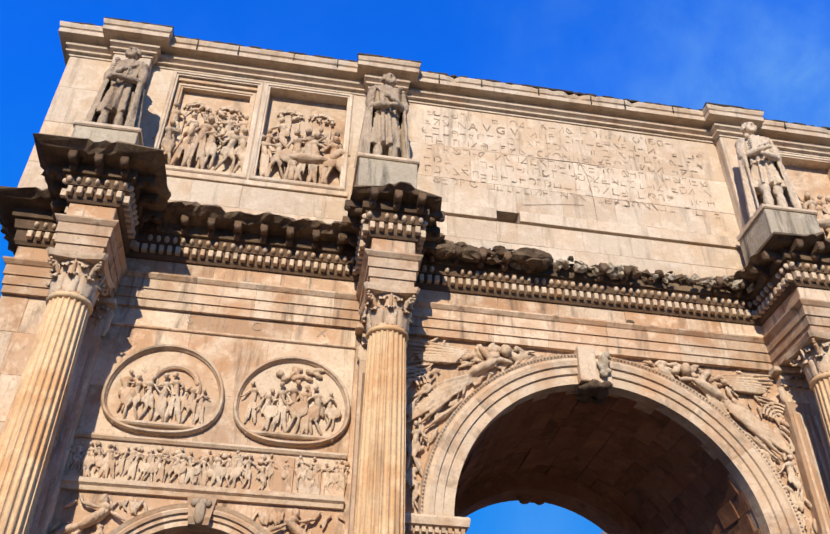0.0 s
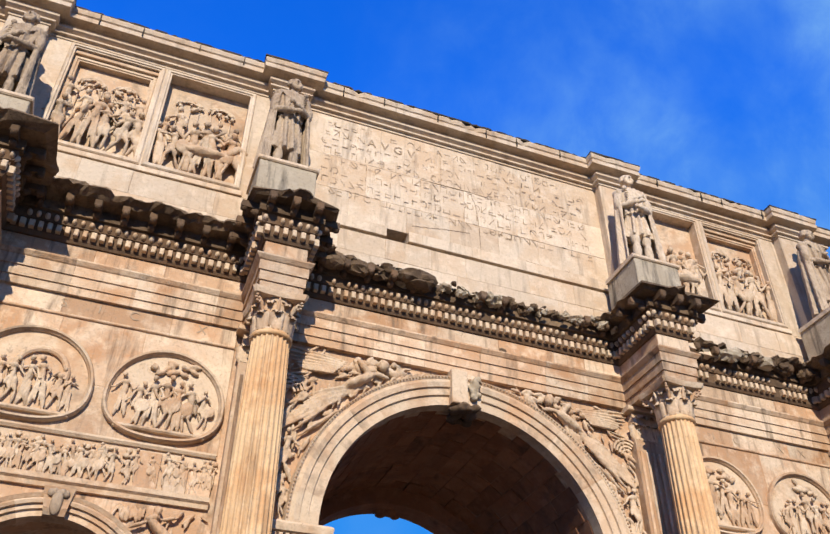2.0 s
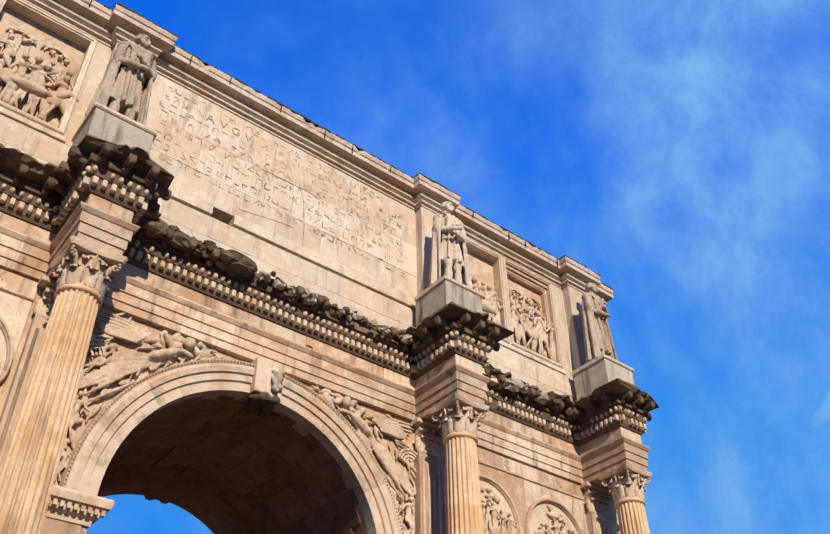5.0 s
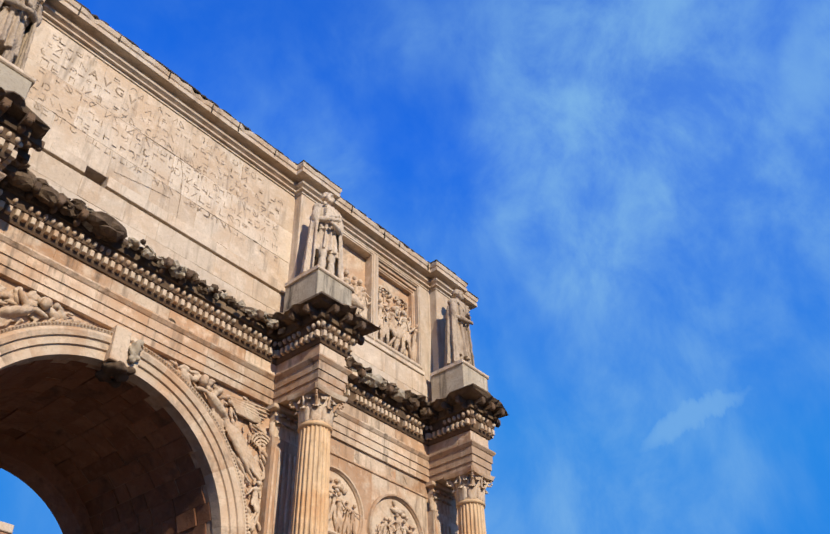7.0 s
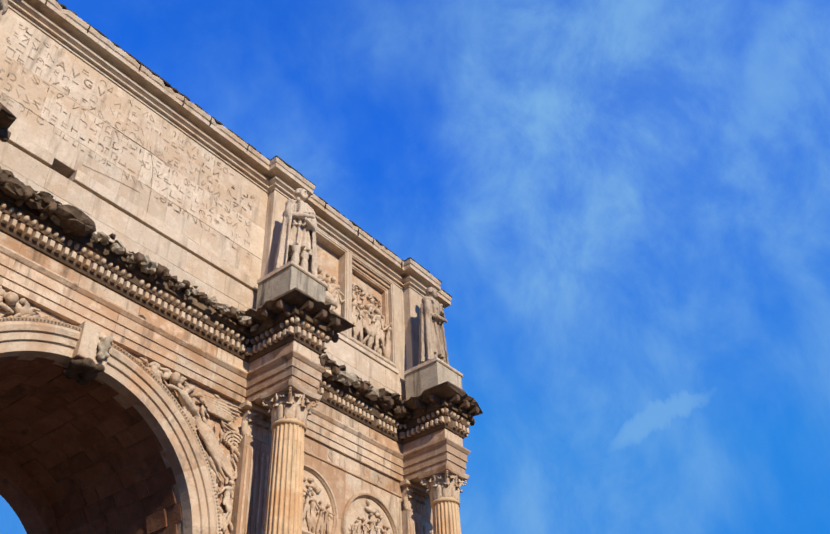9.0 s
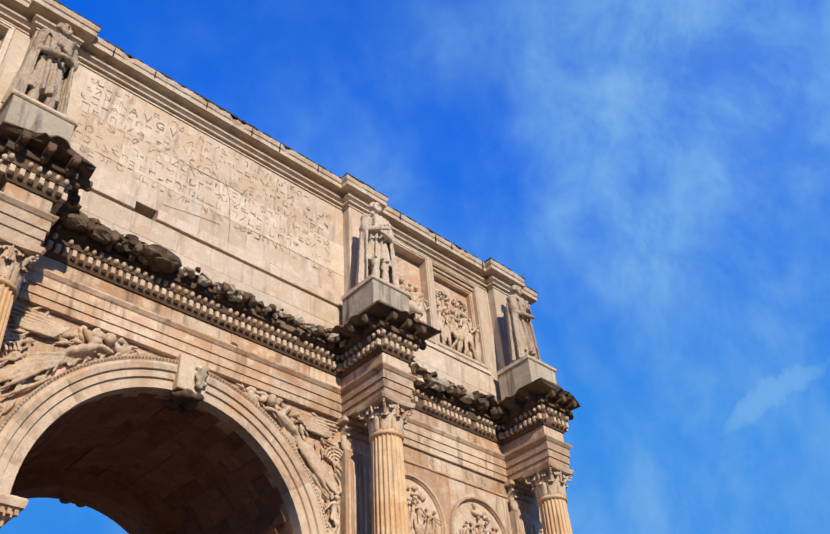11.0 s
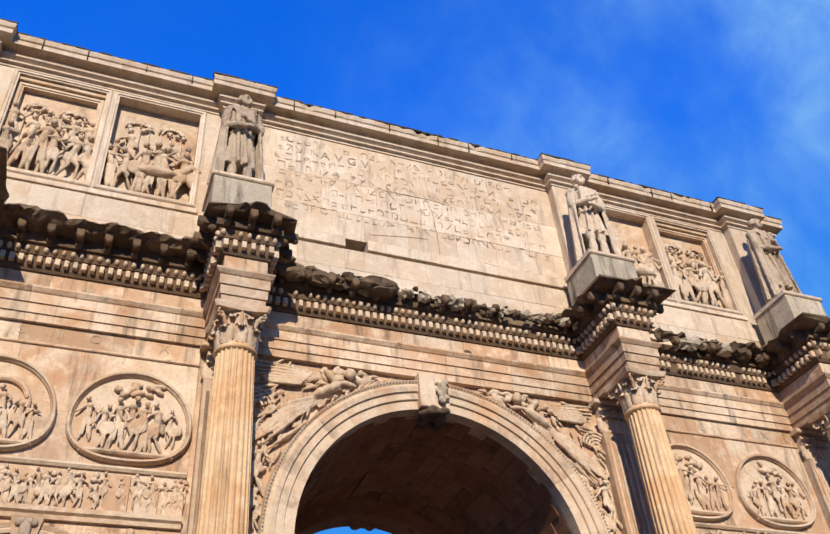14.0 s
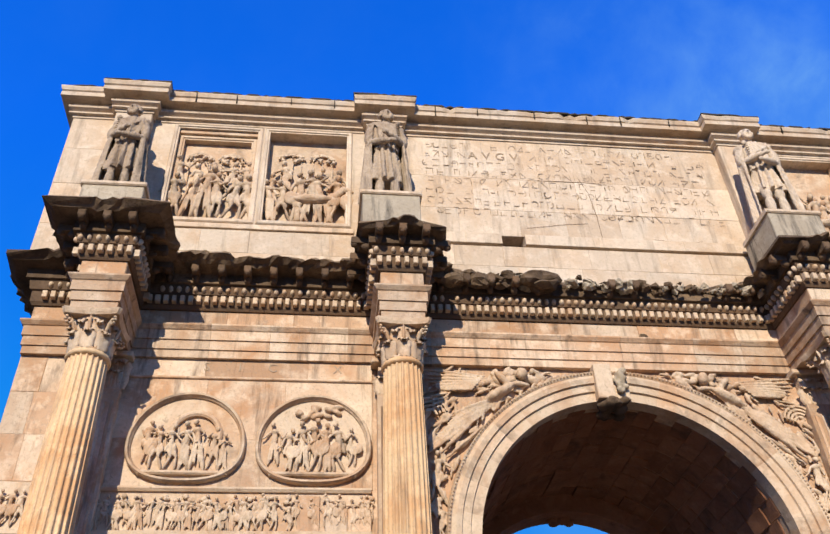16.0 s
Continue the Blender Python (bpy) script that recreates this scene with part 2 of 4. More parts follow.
def fused(name, shape, mat, parent=None, voxel=0.02, rough=0.006, label="", folds=0.006):
    """A shape whose overlapping lumps are melted into one carved surface."""
    tmp = new("carving", shape.mesh("carving", mat, True))
    m = tmp.modifiers.new("melt", "REMESH")
    m.mode, m.voxel_size, m.use_smooth_shade = "VOXEL", voxel, True
    m = tmp.modifiers.new("soften", "SMOOTH")
    m.factor, m.iterations = 0.5, 2
    graph = bpy.context.evaluated_depsgraph_get()
    me = bpy.data.meshes.new_from_object(tmp.evaluated_get(graph))
    bpy.data.objects.remove(tmp)
    n = len(me.vertices)
    co = np.empty(n * 3)
    me.vertices.foreach_get("co", co)
    co = co.reshape(-1, 3)
    f = 1.0 / (voxel * 6)
    wave = np.sin(co[:, 0] * f + 2 * np.sin(co[:, 2] * f * 0.7)) + np.sin(co[:, 2] * f * 1.3 + 2 * np.sin(co[:, 0] * f * 0.6)) + np.sin((co[:, 0] + co[:, 2]) * f * 2.1)
    crease = np.sin(co[:, 0] * 62 + 2.5 * np.sin(co[:, 2] * 9)) * np.sin(co[:, 2] * 17 + 3 * np.sin(co[:, 0] * 11))
    co[:, 1] += rough * wave + folds * crease
    co[:, 0] += rough * np.roll(wave, n // 3) * 0.3
    me.vertices.foreach_set("co", co.ravel())
    me.name = name
    me.materials.clear()
    me.materials.append(mat)
    me.update()
    ob = new(name, me)
    ob.parent = parent
    if label:
        ob["label"] = label
    return ob


def empty(name, parent=None, place=(0, 0, 0)):
    ob = new(name)
    ob.location = place
    ob.parent = parent
    return ob


def stations(path, step):
    """Points along a plan line with outward mitre vectors, subdivided."""
    pts = [Vector(p) for p in path]
    norms = []
    for a, b in zip(pts, pts[1:]):
        d = (b - a).normalized()
        norms.append(Vector((d.y, -d.x)))
    out = []
    for i, p in enumerate(pts):
        n0, n1 = norms[max(i - 1, 0)], norms[min(i, len(norms) - 1)]
        m = (n0 + n1)
        m = m / max(m.dot(n0), 1e-6) if m.length > 1e-6 else n0
        out.append((p, m))
        if i < len(pts) - 1 and step:
            length = (pts[i + 1] - p).length
            n = int(length / step)
            for k in range(1, n):
                out.append((p.lerp(pts[i + 1], k / n), norms[i]))
    return out


def run(path, profile, step=None, warp=None):
    """A moulding: a closed profile of (outward offset, z) carried along a plan line."""
    sh = Shape()
    st = stations(path, step)
    k = len(profile)
    v = []
    for p, m in st:
        for j, (o, z) in enumerate(profile):
            if warp:
                o, z = warp(p.x, p.y, j, o, z)
            v.append((p.x + m.x * o, p.y + m.y * o, z))
    f = [(s * k + j, (s + 1) * k + j, (s + 1) * k + (j + 1) % k, s * k + (j + 1) % k)
         for s in range(len(st) - 1) for j in range(k)]
    f += [tuple(range(k)), tuple(range((len(st) - 1) * k + k - 1, (len(st) - 1) * k - 1, -1))]
    return sh.add(v, f)


def hashed(*p):
    """A steady number from 0 to 1 for a place."""
    return noise.noise(Vector((p[0] * 1.7 + 3.1, (p[1] if len(p) > 1 else 0) * 1.7, (p[2] if len(p) > 2 else 0) * 1.7))) * 0.5 + 0.5


# ---- plan ----
BODY, BACK = 13.2, 5.6            # half width of the arch, its rear face
COLS = (-11.36, -5.0, 4.95, 11.55)   # column axes
COL_Y = -1.3
BLOCK_HALF, BLOCK_Y = 0.47, -1.8    # entablature blocks over the columns
BAY = 8.27                          # axes of the side bays
R_MID, SPRING = 3.39, 8.08          # central arch
R_SIDE, SPRING_SIDE = 1.70, 5.90    # side arches
Z_ARCH, Z_FRIEZE, Z_BED, Z_TOP = 12.30, 13.12, 13.56, 14.62
ATTIC, Z_CROWN = 13.75, 21.0

# ---- ground and distance ----
g = Shape()
g.add([(-2500, -2500, 0), (2500, -2500, 0), (2500, 2500, 0), (-2500, 2500, 0)], [(0, 1, 2, 3)])
tagged(part("ground", g, GRAVEL), "pale trodden gravel ground round the monument", "ground", kind="structure")

# ---- triumphal arch: core ----
arch = tagged(empty("triumphal_arch"), "weathered cream marble triumphal arch with three openings", "triumphal arch")


def arch_points(cx, r, spring, n):
    return [(cx - r * math.cos(math.pi * k / n), spring + r * math.sin(math.pi * k / n)) for k in range(n + 1)]


outline = [(-BODY, 0)]
for cx, r, s, n in ((-BAY, R_SIDE, SPRING_SIDE, 28), (0, R_MID, SPRING, 48), (BAY, R_SIDE, SPRING_SIDE, 28)):
    outline += [(cx - r, 0), *arch_points(cx, r, s, n), (cx + r, 0)]
outline += [(BODY, 0), (BODY, Z_TOP), (-BODY, Z_TOP)]
bm = bmesh.new()
face = bm.faces.new([bm.verts.new((x, 0.03, z)) for x, z in outline])
ext = bmesh.ops.extrude_face_region(bm, geom=[face])
bmesh.ops.translate(bm, verts=[e for e in ext["geom"] if isinstance(e, bmesh.types.BMVert)], vec=(0, BACK - 0.03, 0))
bmesh.ops.triangulate(bm, faces=[f for f in bm.faces if len(f.verts) > 4])
bmesh.ops.recalc_face_normals(bm, faces=bm.faces)
me = bpy.data.meshes.new("body")
bm.to_mesh(me)
bm.free()
me.materials.append(MARBLE)
body = new("body", me)
body.parent = arch

attic = part("attic", Shape().box(-ATTIC + 0.02, ATTIC - 0.02, 0.5, BACK - 0.1, Z_TOP, Z_CROWN - 0.75), PALE, arch)

# entablature line in plan, with the blocks standing forward over the columns
plan = [(-BODY, BACK), (-BODY, -0.1)]
for cx in COLS:
    plan += [(cx - BLOCK_HALF, -0.1), (cx - BLOCK_HALF, BLOCK_Y), (cx + BLOCK_HALF, BLOCK_Y), (cx + BLOCK_HALF, -0.1)]
plan += [(BODY, -0.1), (BODY, BACK)]

ARCH_PROFILE = [(-0.35, Z_ARCH), (0.0, Z_ARCH), (0.0, Z_ARCH + 0.2), (0.035, Z_ARCH + 0.2), (0.035, Z_ARCH + 0.44),
                (0.07, Z_ARCH + 0.44), (0.07, Z_ARCH + 0.68), (0.10, Z_ARCH + 0.70), (0.16, Z_ARCH + 0.78), (0.16, Z_FRIEZE), (-0.35, Z_FRIEZE)]
architrave = part("architrave", run(plan, [(-0.5, Z_ARCH + 0.02), (-0.04, Z_ARCH + 0.02), (-0.04, Z_FRIEZE - 0.02), (-0.5, Z_FRIEZE - 0.02)]), MARBLE, arch)
rng = random.Random(14)
piece_path = [Vector(plan[0])]
for a, b in zip(plan, plan[1:]):
    a, b = Vector(a), Vector(b)
    length, d = (b - a).length, (b - a).normalized()
    u = 0.35
    while length > 2 and u < length - 0.2:
        cut = a + d * u
        part("architrave_stone", run([tuple(p) for p in piece_path] + [tuple(cut - d * 0.002)], ARCH_PROFILE), MARBLE, architrave)
        piece_path = [cut + d * 0.002]
        u += rng.uniform(1.1, 2.0)
    piece_path.append(b)
part("architrave_stone", run([tuple(p) for p in piece_path], ARCH_PROFILE), MARBLE, architrave)
frieze = part("frieze", run(plan, [(-0.35, Z_FRIEZE), (-0.01, Z_FRIEZE), (-0.01, Z_BED), (-0.35, Z_BED)]), MARBLE, arch)


def ruin(x, y):
    """How far the corona has broken away: 0 whole, 1 gone."""
    chunk = hashed(math.floor(x / 0.42) * 0.9, math.floor(y / 0.5) * 0.7, 3) * 0.9 + hashed(x * 3.1, y * 3.1, 7) * 0.45
    if abs(x) < 4.3 and y > -1.0:
        drift = 0.05 if x < -1.2 else 0.42
        return min(1.0, max(0.0, chunk * 1.2 - 0.35 + drift))
    if abs(x + 5.0) < 0.6 and y < -1.0:
        return min(1.0, max(0.0, chunk * 0.75 - 0.30 + max(0.0, abs(x + 5.0) - 0.22) * 1.3))
    if x > 12.0:
        return min(1.0, max(0.0, chunk * 0.9 + 0.02))
    if x > 4.0 and y < -1.0:
        return min(1.0, max(0.0, chunk * 0.85 - 0.30))
    if x > 5.6 and y > -1.0:
        return min(1.0, max(0.0, chunk * 1.1 - 0.30))
    return min(1.0, max(0.0, chunk * 0.75 - 0.38))


def wear(x, y, j, o, z):
    if j in (3, 4, 5, 6):
        w = ruin(x, y)
        o = o * (1 - w) + 0.30 * w + (hashed(x * 6, y * 6, j * 2) - 0.5) * 0.16
        z = z - (0.16 * w if j > 4 else 0.03 * w) + (hashed(x * 4, y * 4, j) - 0.5) * 0.15
    return o, z


# the bed's dark colour stands in for shade between the dentils
bed = part("cornice_bed", run(plan, [(-0.35, Z_BED), (0.05, Z_BED), (0.10, Z_BED + 0.08), (0.11, Z_BED + 0.36), (0.16, Z_BED + 0.38), (0.20, Z_BED + 0.60),
                                     (0.2, Z_BED + 0.62), (-0.35, Z_BED + 0.62)]), GAP_SHADE, arch)
# crusted corona, with its underside shade deepened into the colour
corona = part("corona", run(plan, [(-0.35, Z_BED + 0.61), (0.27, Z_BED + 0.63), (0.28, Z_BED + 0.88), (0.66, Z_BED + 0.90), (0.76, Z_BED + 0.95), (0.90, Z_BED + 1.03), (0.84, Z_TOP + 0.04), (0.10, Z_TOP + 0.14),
                                   (-0.35, Z_TOP + 0.14)], step=0.11, warp=wear), CRUST_SHADE, arch)
# ---- central and side arches ----


def ring_piece(cx, cz, a0, a1, section, n=3):
    """A stretch of arch moulding; section: (radius, y) loop."""
    sh, k, v = Shape(), len(section), []
    for s in range(n + 1):
        a = a0 + (a1 - a0) * s / n
        for r, y in section:
            v.append((cx - r * math.cos(a), y, cz + r * math.sin(a)))
    f = [(s * k + j, s * k + (j + 1) % k, (s + 1) * k + (j + 1) % k, (s + 1) * k + j) for s in range(n) for j in range(k)]
    f += [tuple(range(k - 1, -1, -1)), tuple(range(n * k, n * k + k))]
    return sh.add(v, f)


def archivolt(cx, r, cz, width, count, lift):
    w = width
    outer = part("archivolt", ring_piece(cx, cz, 0, math.pi, [(r + w, 0.03), (r + w, -lift - 0.10), (r + w + 0.07, -lift - 0.14), (r + w + 0.10, 0.03)], 48), CARVED, arch)
    section = [(r - 0.015, 0.25), (r - 0.015, -lift), (r + w * 0.34, -lift), (r + w * 0.36, -lift - 0.055), (r + w * 0.64, -lift - 0.055), (r + w * 0.66, -lift - 0.11),
               (r + w * 0.85, -lift - 0.13), (r + w, -lift - 0.09), (r + w, 0.03)]
    for k in range(count):
        a0, a1 = math.pi * k / count + 0.0002, math.pi * (k + 1) / count - 0.0002
        part("voussoir", ring_piece(cx, cz, a0, a1, section), CARVED, outer)
    return outer


archivolt(0, R_MID, SPRING, 0.62, 17, 0.07)
beads = Shape()
for k in range(1, 150):
    a = math.pi * k / 150
    beads.ball((-(R_MID + 0.665) * math.cos(a), -0.20, SPRING + (R_MID + 0.665) * math.sin(a)), (0.022, 0.03, 0.03))
tagged(part("bead_moulding", beads, CARVED, arch), kind="stuff")
for sx in (-1, 1):
    archivolt(sx * BAY, R_SIDE, SPRING_SIDE, 0.30, 13, 0.05)


def keystone(cx, z0, z1, half, out):
    sh = Shape()
    v = []
    for z, h, o in ((z0, half * 0.72, out * 0.75), (z0 + (z1 - z0) * 0.25, half * 0.8, out), (z0 + (z1 - z0) * 0.7, half * 0.93, out * 0.9), (z1 - 0.08, half * 1.0, out), (z1, half * 1.05, out * 1.1)):
        v += [(cx - h, 0.2, z), (cx - h, -o, z), (cx + h, -o, z), (cx + h, 0.2, z)]
    f = [(k * 4 + j, k * 4 + (j + 1) % 4, k * 4 + 4 + (j + 1) % 4, k * 4 + 4 + j) for k in range(4) for j in range(4)] + [(3, 2, 1, 0), (16, 17, 18, 19)]
    sh.add(v, f)
    ob = part("keystone", sh, CARVED, arch)
    leaf = Shape()
    h = z1 - z0
    leaf.limb((cx, -out * 0.95, z0 + h * 0.1), (cx, -out * 1.08, z0 + h * 0.75), half * 0.42, 0.5)
    for k in range(5):
        leaf.ball((cx + half * (-0.5 + 0.25 * k), -out, z0 + h * (0.78 + 0.05 * (k % 2))), (half * 0.26, 0.06, half * 0.3))
    part("carving", leaf, STATUE, ob, smooth=True)
    return ob


key = part("keystone", Shape().box(-0.47, -0.06, -0.30, 0.2, 11.40, Z_ARCH - 0.002, 0.02).box(-0.06, 0.34, -0.16, 0.2, 11.45, Z_ARCH - 0.002, 0.02), CARVED, arch)
rest = Shape()
rng = random.Random(61)
for k in range(16):
    t = k / 15
    rest.ball((0.12 + rng.uniform(-0.14, 0.14), -0.20 - 0.06 * rng.random(), 11.62 + 0.55 * t), (rng.uniform(0.05, 0.10), 0.08, rng.uniform(0.05, 0.10)))
rest.limb((0.12, -0.22, 11.70), (0.14, -0.30, 12.12), 0.10)
fused("broken_carving", rest, GREY, key, 0.02, 0.012)
stump = Shape()
for k in range(22):
    stump.ball((-0.08 + rng.uniform(-0.28, 0.30), -0.30 + rng.uniform(0.0, 0.75), 11.33 + rng.uniform(-0.07, 0.10)), (rng.uniform(0.10, 0.17), rng.uniform(0.10, 0.18), rng.uniform(0.07, 0.12)))
fused("broken_keystone_foot", stump, CRUST_SHADE, arch, 0.03, 0.015)
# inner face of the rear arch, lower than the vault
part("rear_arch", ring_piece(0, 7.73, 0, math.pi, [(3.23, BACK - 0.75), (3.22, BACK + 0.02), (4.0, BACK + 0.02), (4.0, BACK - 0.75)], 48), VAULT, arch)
rest = Shape()
for k in range(14):
    rest.ball((-0.05 + rng.uniform(-0.30, 0.30), BACK - 0.1 + rng.uniform(-0.2, 0.15), 10.94 + rng.uniform(-0.05, 0.08)), (0.16, 0.14, rng.uniform(0.07, 0.13)))
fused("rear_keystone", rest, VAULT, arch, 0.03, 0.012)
for sx in (-1, 1):
    keystone(sx * BAY, SPRING_SIDE + R_SIDE - 0.04, SPRING_SIDE + R_SIDE + 0.46, 0.26, 0.24)

impost_profile = [(-0.2, 7.55), (0.03, 7.55), (0.05, 7.65), (0.14, 7.70), (0.16, 7.82), (0.27, 7.86), (0.30, 8.0), (0.27, 8.05), (-0.2, 8.05)]
for path in ([(-4.5, 0), (-R_MID, 0), (-R_MID, BACK)], [(R_MID, BACK), (R_MID, 0), (4.5, 0)]):
    impost = part("impost", run(path, impost_profile), CARVED, arch)
    a, b = (path[0][0], path[1][0]) if path[0][1] == 0 else (path[1][0], path[2][0])
    x = a + 0.06
    while x < b + 0.22:
        part("dentil", Shape().box(x, x + 0.075, -0.235, -0.14, 7.72, 7.82), CARVED, impost)
        x += 0.13
side_profile = [(o * 0.7, z - 2.15) for o, z in impost_profile]
for cx in (-BAY, BAY):
    for path in ([(cx - 2.4, 0), (cx - R_SIDE, 0), (cx - R_SIDE, BACK)], [(cx + R_SIDE, BACK), (cx + R_SIDE, 0), (cx + 2.4, 0)]):
        part("impost", run(path, side_profile), CARVED, arch)

# stones of the vault, some standing proud and some worn away
rng = random.Random(5)
rows = 25
for k in range(rows):
    y = 0.26 + rng.uniform(0, 0.3) * (k % 2)
    while y < BACK - 0.05:
        y1 = min(BACK, y + rng.uniform(0.45, 1.25))
        if BACK - y1 < 0.3:
            y1 = BACK
        d = rng.uniform(0.0, 0.03) if rng.random() < 0.86 else rng.uniform(0.04, 0.075)
        a0, a1 = math.pi * k / rows + 0.001, math.pi * (k + 1) / rows - 0.001
        c = 0.012
        section = [(R_MID + 0.02, y), (R_MID - d, y + c), (R_MID - d - c, y + 3 * c), (R_MID - d - c, y1 - 3 * c), (R_MID - d, y1 - c), (R_MID + 0.02, y1)]
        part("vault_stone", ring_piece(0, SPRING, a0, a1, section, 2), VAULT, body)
        y = y1

# ---- cornice ornaments ----
segs = [(Vector(a), Vector(b)) for a, b in zip(plan, plan[1:])]


def along(pitch, out, inset):
    """Places along the entablature line of the front, with the outward way."""
    for a, b in segs[1:-1]:
        d = (b - a).normalized()
        nrm = Vector((d.y, -d.x))
        extra = out if inset else 0
        la, lb = -extra, (b - a).length + extra
        # convex ends reach out, concave ends stop short
        start = la if (a.y < -1 and abs(a.y - b.y) < 0.01) or (abs(a.x - b.x) < 0.01 and a.y < b.y) else extra
        stop = lb if (b.y < -1 and abs(a.y - b.y) < 0.01) or (abs(a.x - b.x) < 0.01 and b.y < a.y) else (b - a).length - extra
        n = max(1, round((stop - start) / pitch))
        for k in range(n):
            yield a + d * (start + (k + 0.5) * (stop - start) / n) + nrm * out, nrm, d


def piece(name, mesh, parent, p, z, nrm, scale=1.0):
    ob = new(name, mesh)
    ob.parent = parent
    ob.matrix_basis = Matrix.Translation((p.x, p.y, z)) @ Matrix.Rotation(math.atan2(nrm.x, -nrm.y), 4, "Z") @ Matrix.Diagonal((scale, 1, 1, 1))
    return ob


tooth = Shape().box(-0.052, 0.052, -0.10, 0.12, 0.0, 0.18, 0.012).mesh("dentil", CARVED)
egg_shape = Shape().ball((0, 0.03, 0), (0.058, 0.10, 0.085))
egg_mesh = egg_shape.mesh("egg", CARVED, True)
bracket = Shape()
bracket.box(-0.085, 0.085, -0.34, 0.14, 0.26, 0.44, 0.02)
bracket.ball((0, -0.26, 0.27), (0.08, 0.09, 0.08))
bracket.ball((0, 0.0, 0.22), (0.08, 0.12, 0.10))
# brackets coloured dark for the shade under the corona
bracket_mesh = bracket.mesh("modillion", GAP_SHADE)
rng = random.Random(11)
for p, nrm, d in along(0.185, 0.13, True):
    if rng.random() < 0.97:
        piece("dentil", tooth, bed, p, Z_BED + 0.12 + rng.uniform(-0.008, 0.008), nrm, rng.uniform(0.85, 1.1))
for p, nrm, d in along(0.185, 0.20, True):
    if rng.random() < 0.9:
        piece("egg", egg_mesh, bed, p, Z_BED + 0.49, nrm, rng.uniform(0.85, 1.1))
for p, nrm, d in along(0.62, 0.32, True):
    if ruin(p.x, p.y) < 0.8:
        piece("modillion", bracket_mesh, corona, p, Z_BED + 0.47, nrm)

# broken lumps left on the cornice over the middle bay
rng = random.Random(3)


def broken(sh, x, r, deep):
    sh.ball((x, rng.uniform(-0.66, -0.40), Z_TOP - 0.17 + rng.uniform(-0.16, 0.12)), (r * 1.6, r * deep, r * rng.uniform(0.5, 1.0)),
            Euler((rng.uniform(-0.5, 0.5), rng.uniform(-0.6, 0.6), 0)).to_matrix())


def shatter(sh):
    sh.v = [(x + (hashed(x * 7, y * 7, z * 7) - 0.5) * 0.16, y + (hashed(z * 7, x * 7, y * 7) - 0.5) * 0.16, z + (hashed(y * 8, z * 8, x * 8) - 0.5) * 0.16) for x, y, z in sh.v]
    return sh


black, white = Shape(), Shape()
for k in range(34):
    broken(black, rng.uniform(-3.7, -1.2), rng.uniform(0.09, 0.24), 1.0)
for k in range(26):
    broken(black, rng.uniform(-1.2, 4.3), rng.uniform(0.04, 0.10), 1.0)
for k in range(20):
    broken(black, rng.uniform(6.3, 10.6), rng.uniform(0.07, 0.18), 1.0)
for k in range(44):
    broken(white, rng.uniform(-2.2, 4.3), rng.uniform(0.05, 0.11), 1.2)
for k in range(16):
    broken(white, rng.uniform(6.0, 9.0), rng.uniform(0.07, 0.2), 1.2)
tagged(part("blackened_corona_stone", shatter(black), CRUST_SHADE, arch), kind="stuff")
tagged(part("broken_corona_stone", shatter(white), GREY, arch), kind="stuff")

# plain repaired stretch of the cornice beside the third column's block
repair = Shape()
for xa, xb, top, deep in ((5.95, 6.75, 15.25, 0.72), (6.76, 7.5, 15.05, 0.58)):
    repair.add([(xa, 0.0, 14.2), (xb, 0.0, 14.2), (xb, -deep, 14.25), (xa, -deep, 14.25), (xa, 0.0, top), (xb, 0.0, top - 0.1), (xb, -deep * 0.9, 14.62), (xa, -deep * 0.95, 14.72)],
               [(0, 1, 2, 3), (4, 7, 6, 5), (3, 2, 6, 7), (0, 3, 7, 4), (1, 5, 6, 2), (0, 4, 5, 1)])
part("repair_stone", repair, PALE, arch, "plain grey repair stone")

# ---- attic ----
PIL_OUT, PIL_IN = (11.58, 12.56), (4.70, 5.66)     # attic pilasters, outer and inner pair
PIL = tuple((-b, -a) for a, b in (PIL_OUT, PIL_IN)) + (PIL_IN, (11.58, 12.70))
PIL_Y = -0.30
attic_plan = [(-ATTIC, BACK - 0.1), (-ATTIC, 0)]
for a, b in PIL:
    attic_plan += [(a, 0), (a, PIL_Y), (b, PIL_Y), (b, 0)]
attic_plan += [(ATTIC, 0), (ATTIC, BACK - 0.1)]


def chip(x, y, j, o, z):
    """Small losses along the upper lip."""
    if j in (14, 15, 16, 17):
        loss = max(0, hashed(x * 2.6, y * 2.6, 5) - 0.68)
        o -= loss * 0.45
        z -= loss * 0.20 if j > 15 else 0
    return o, z


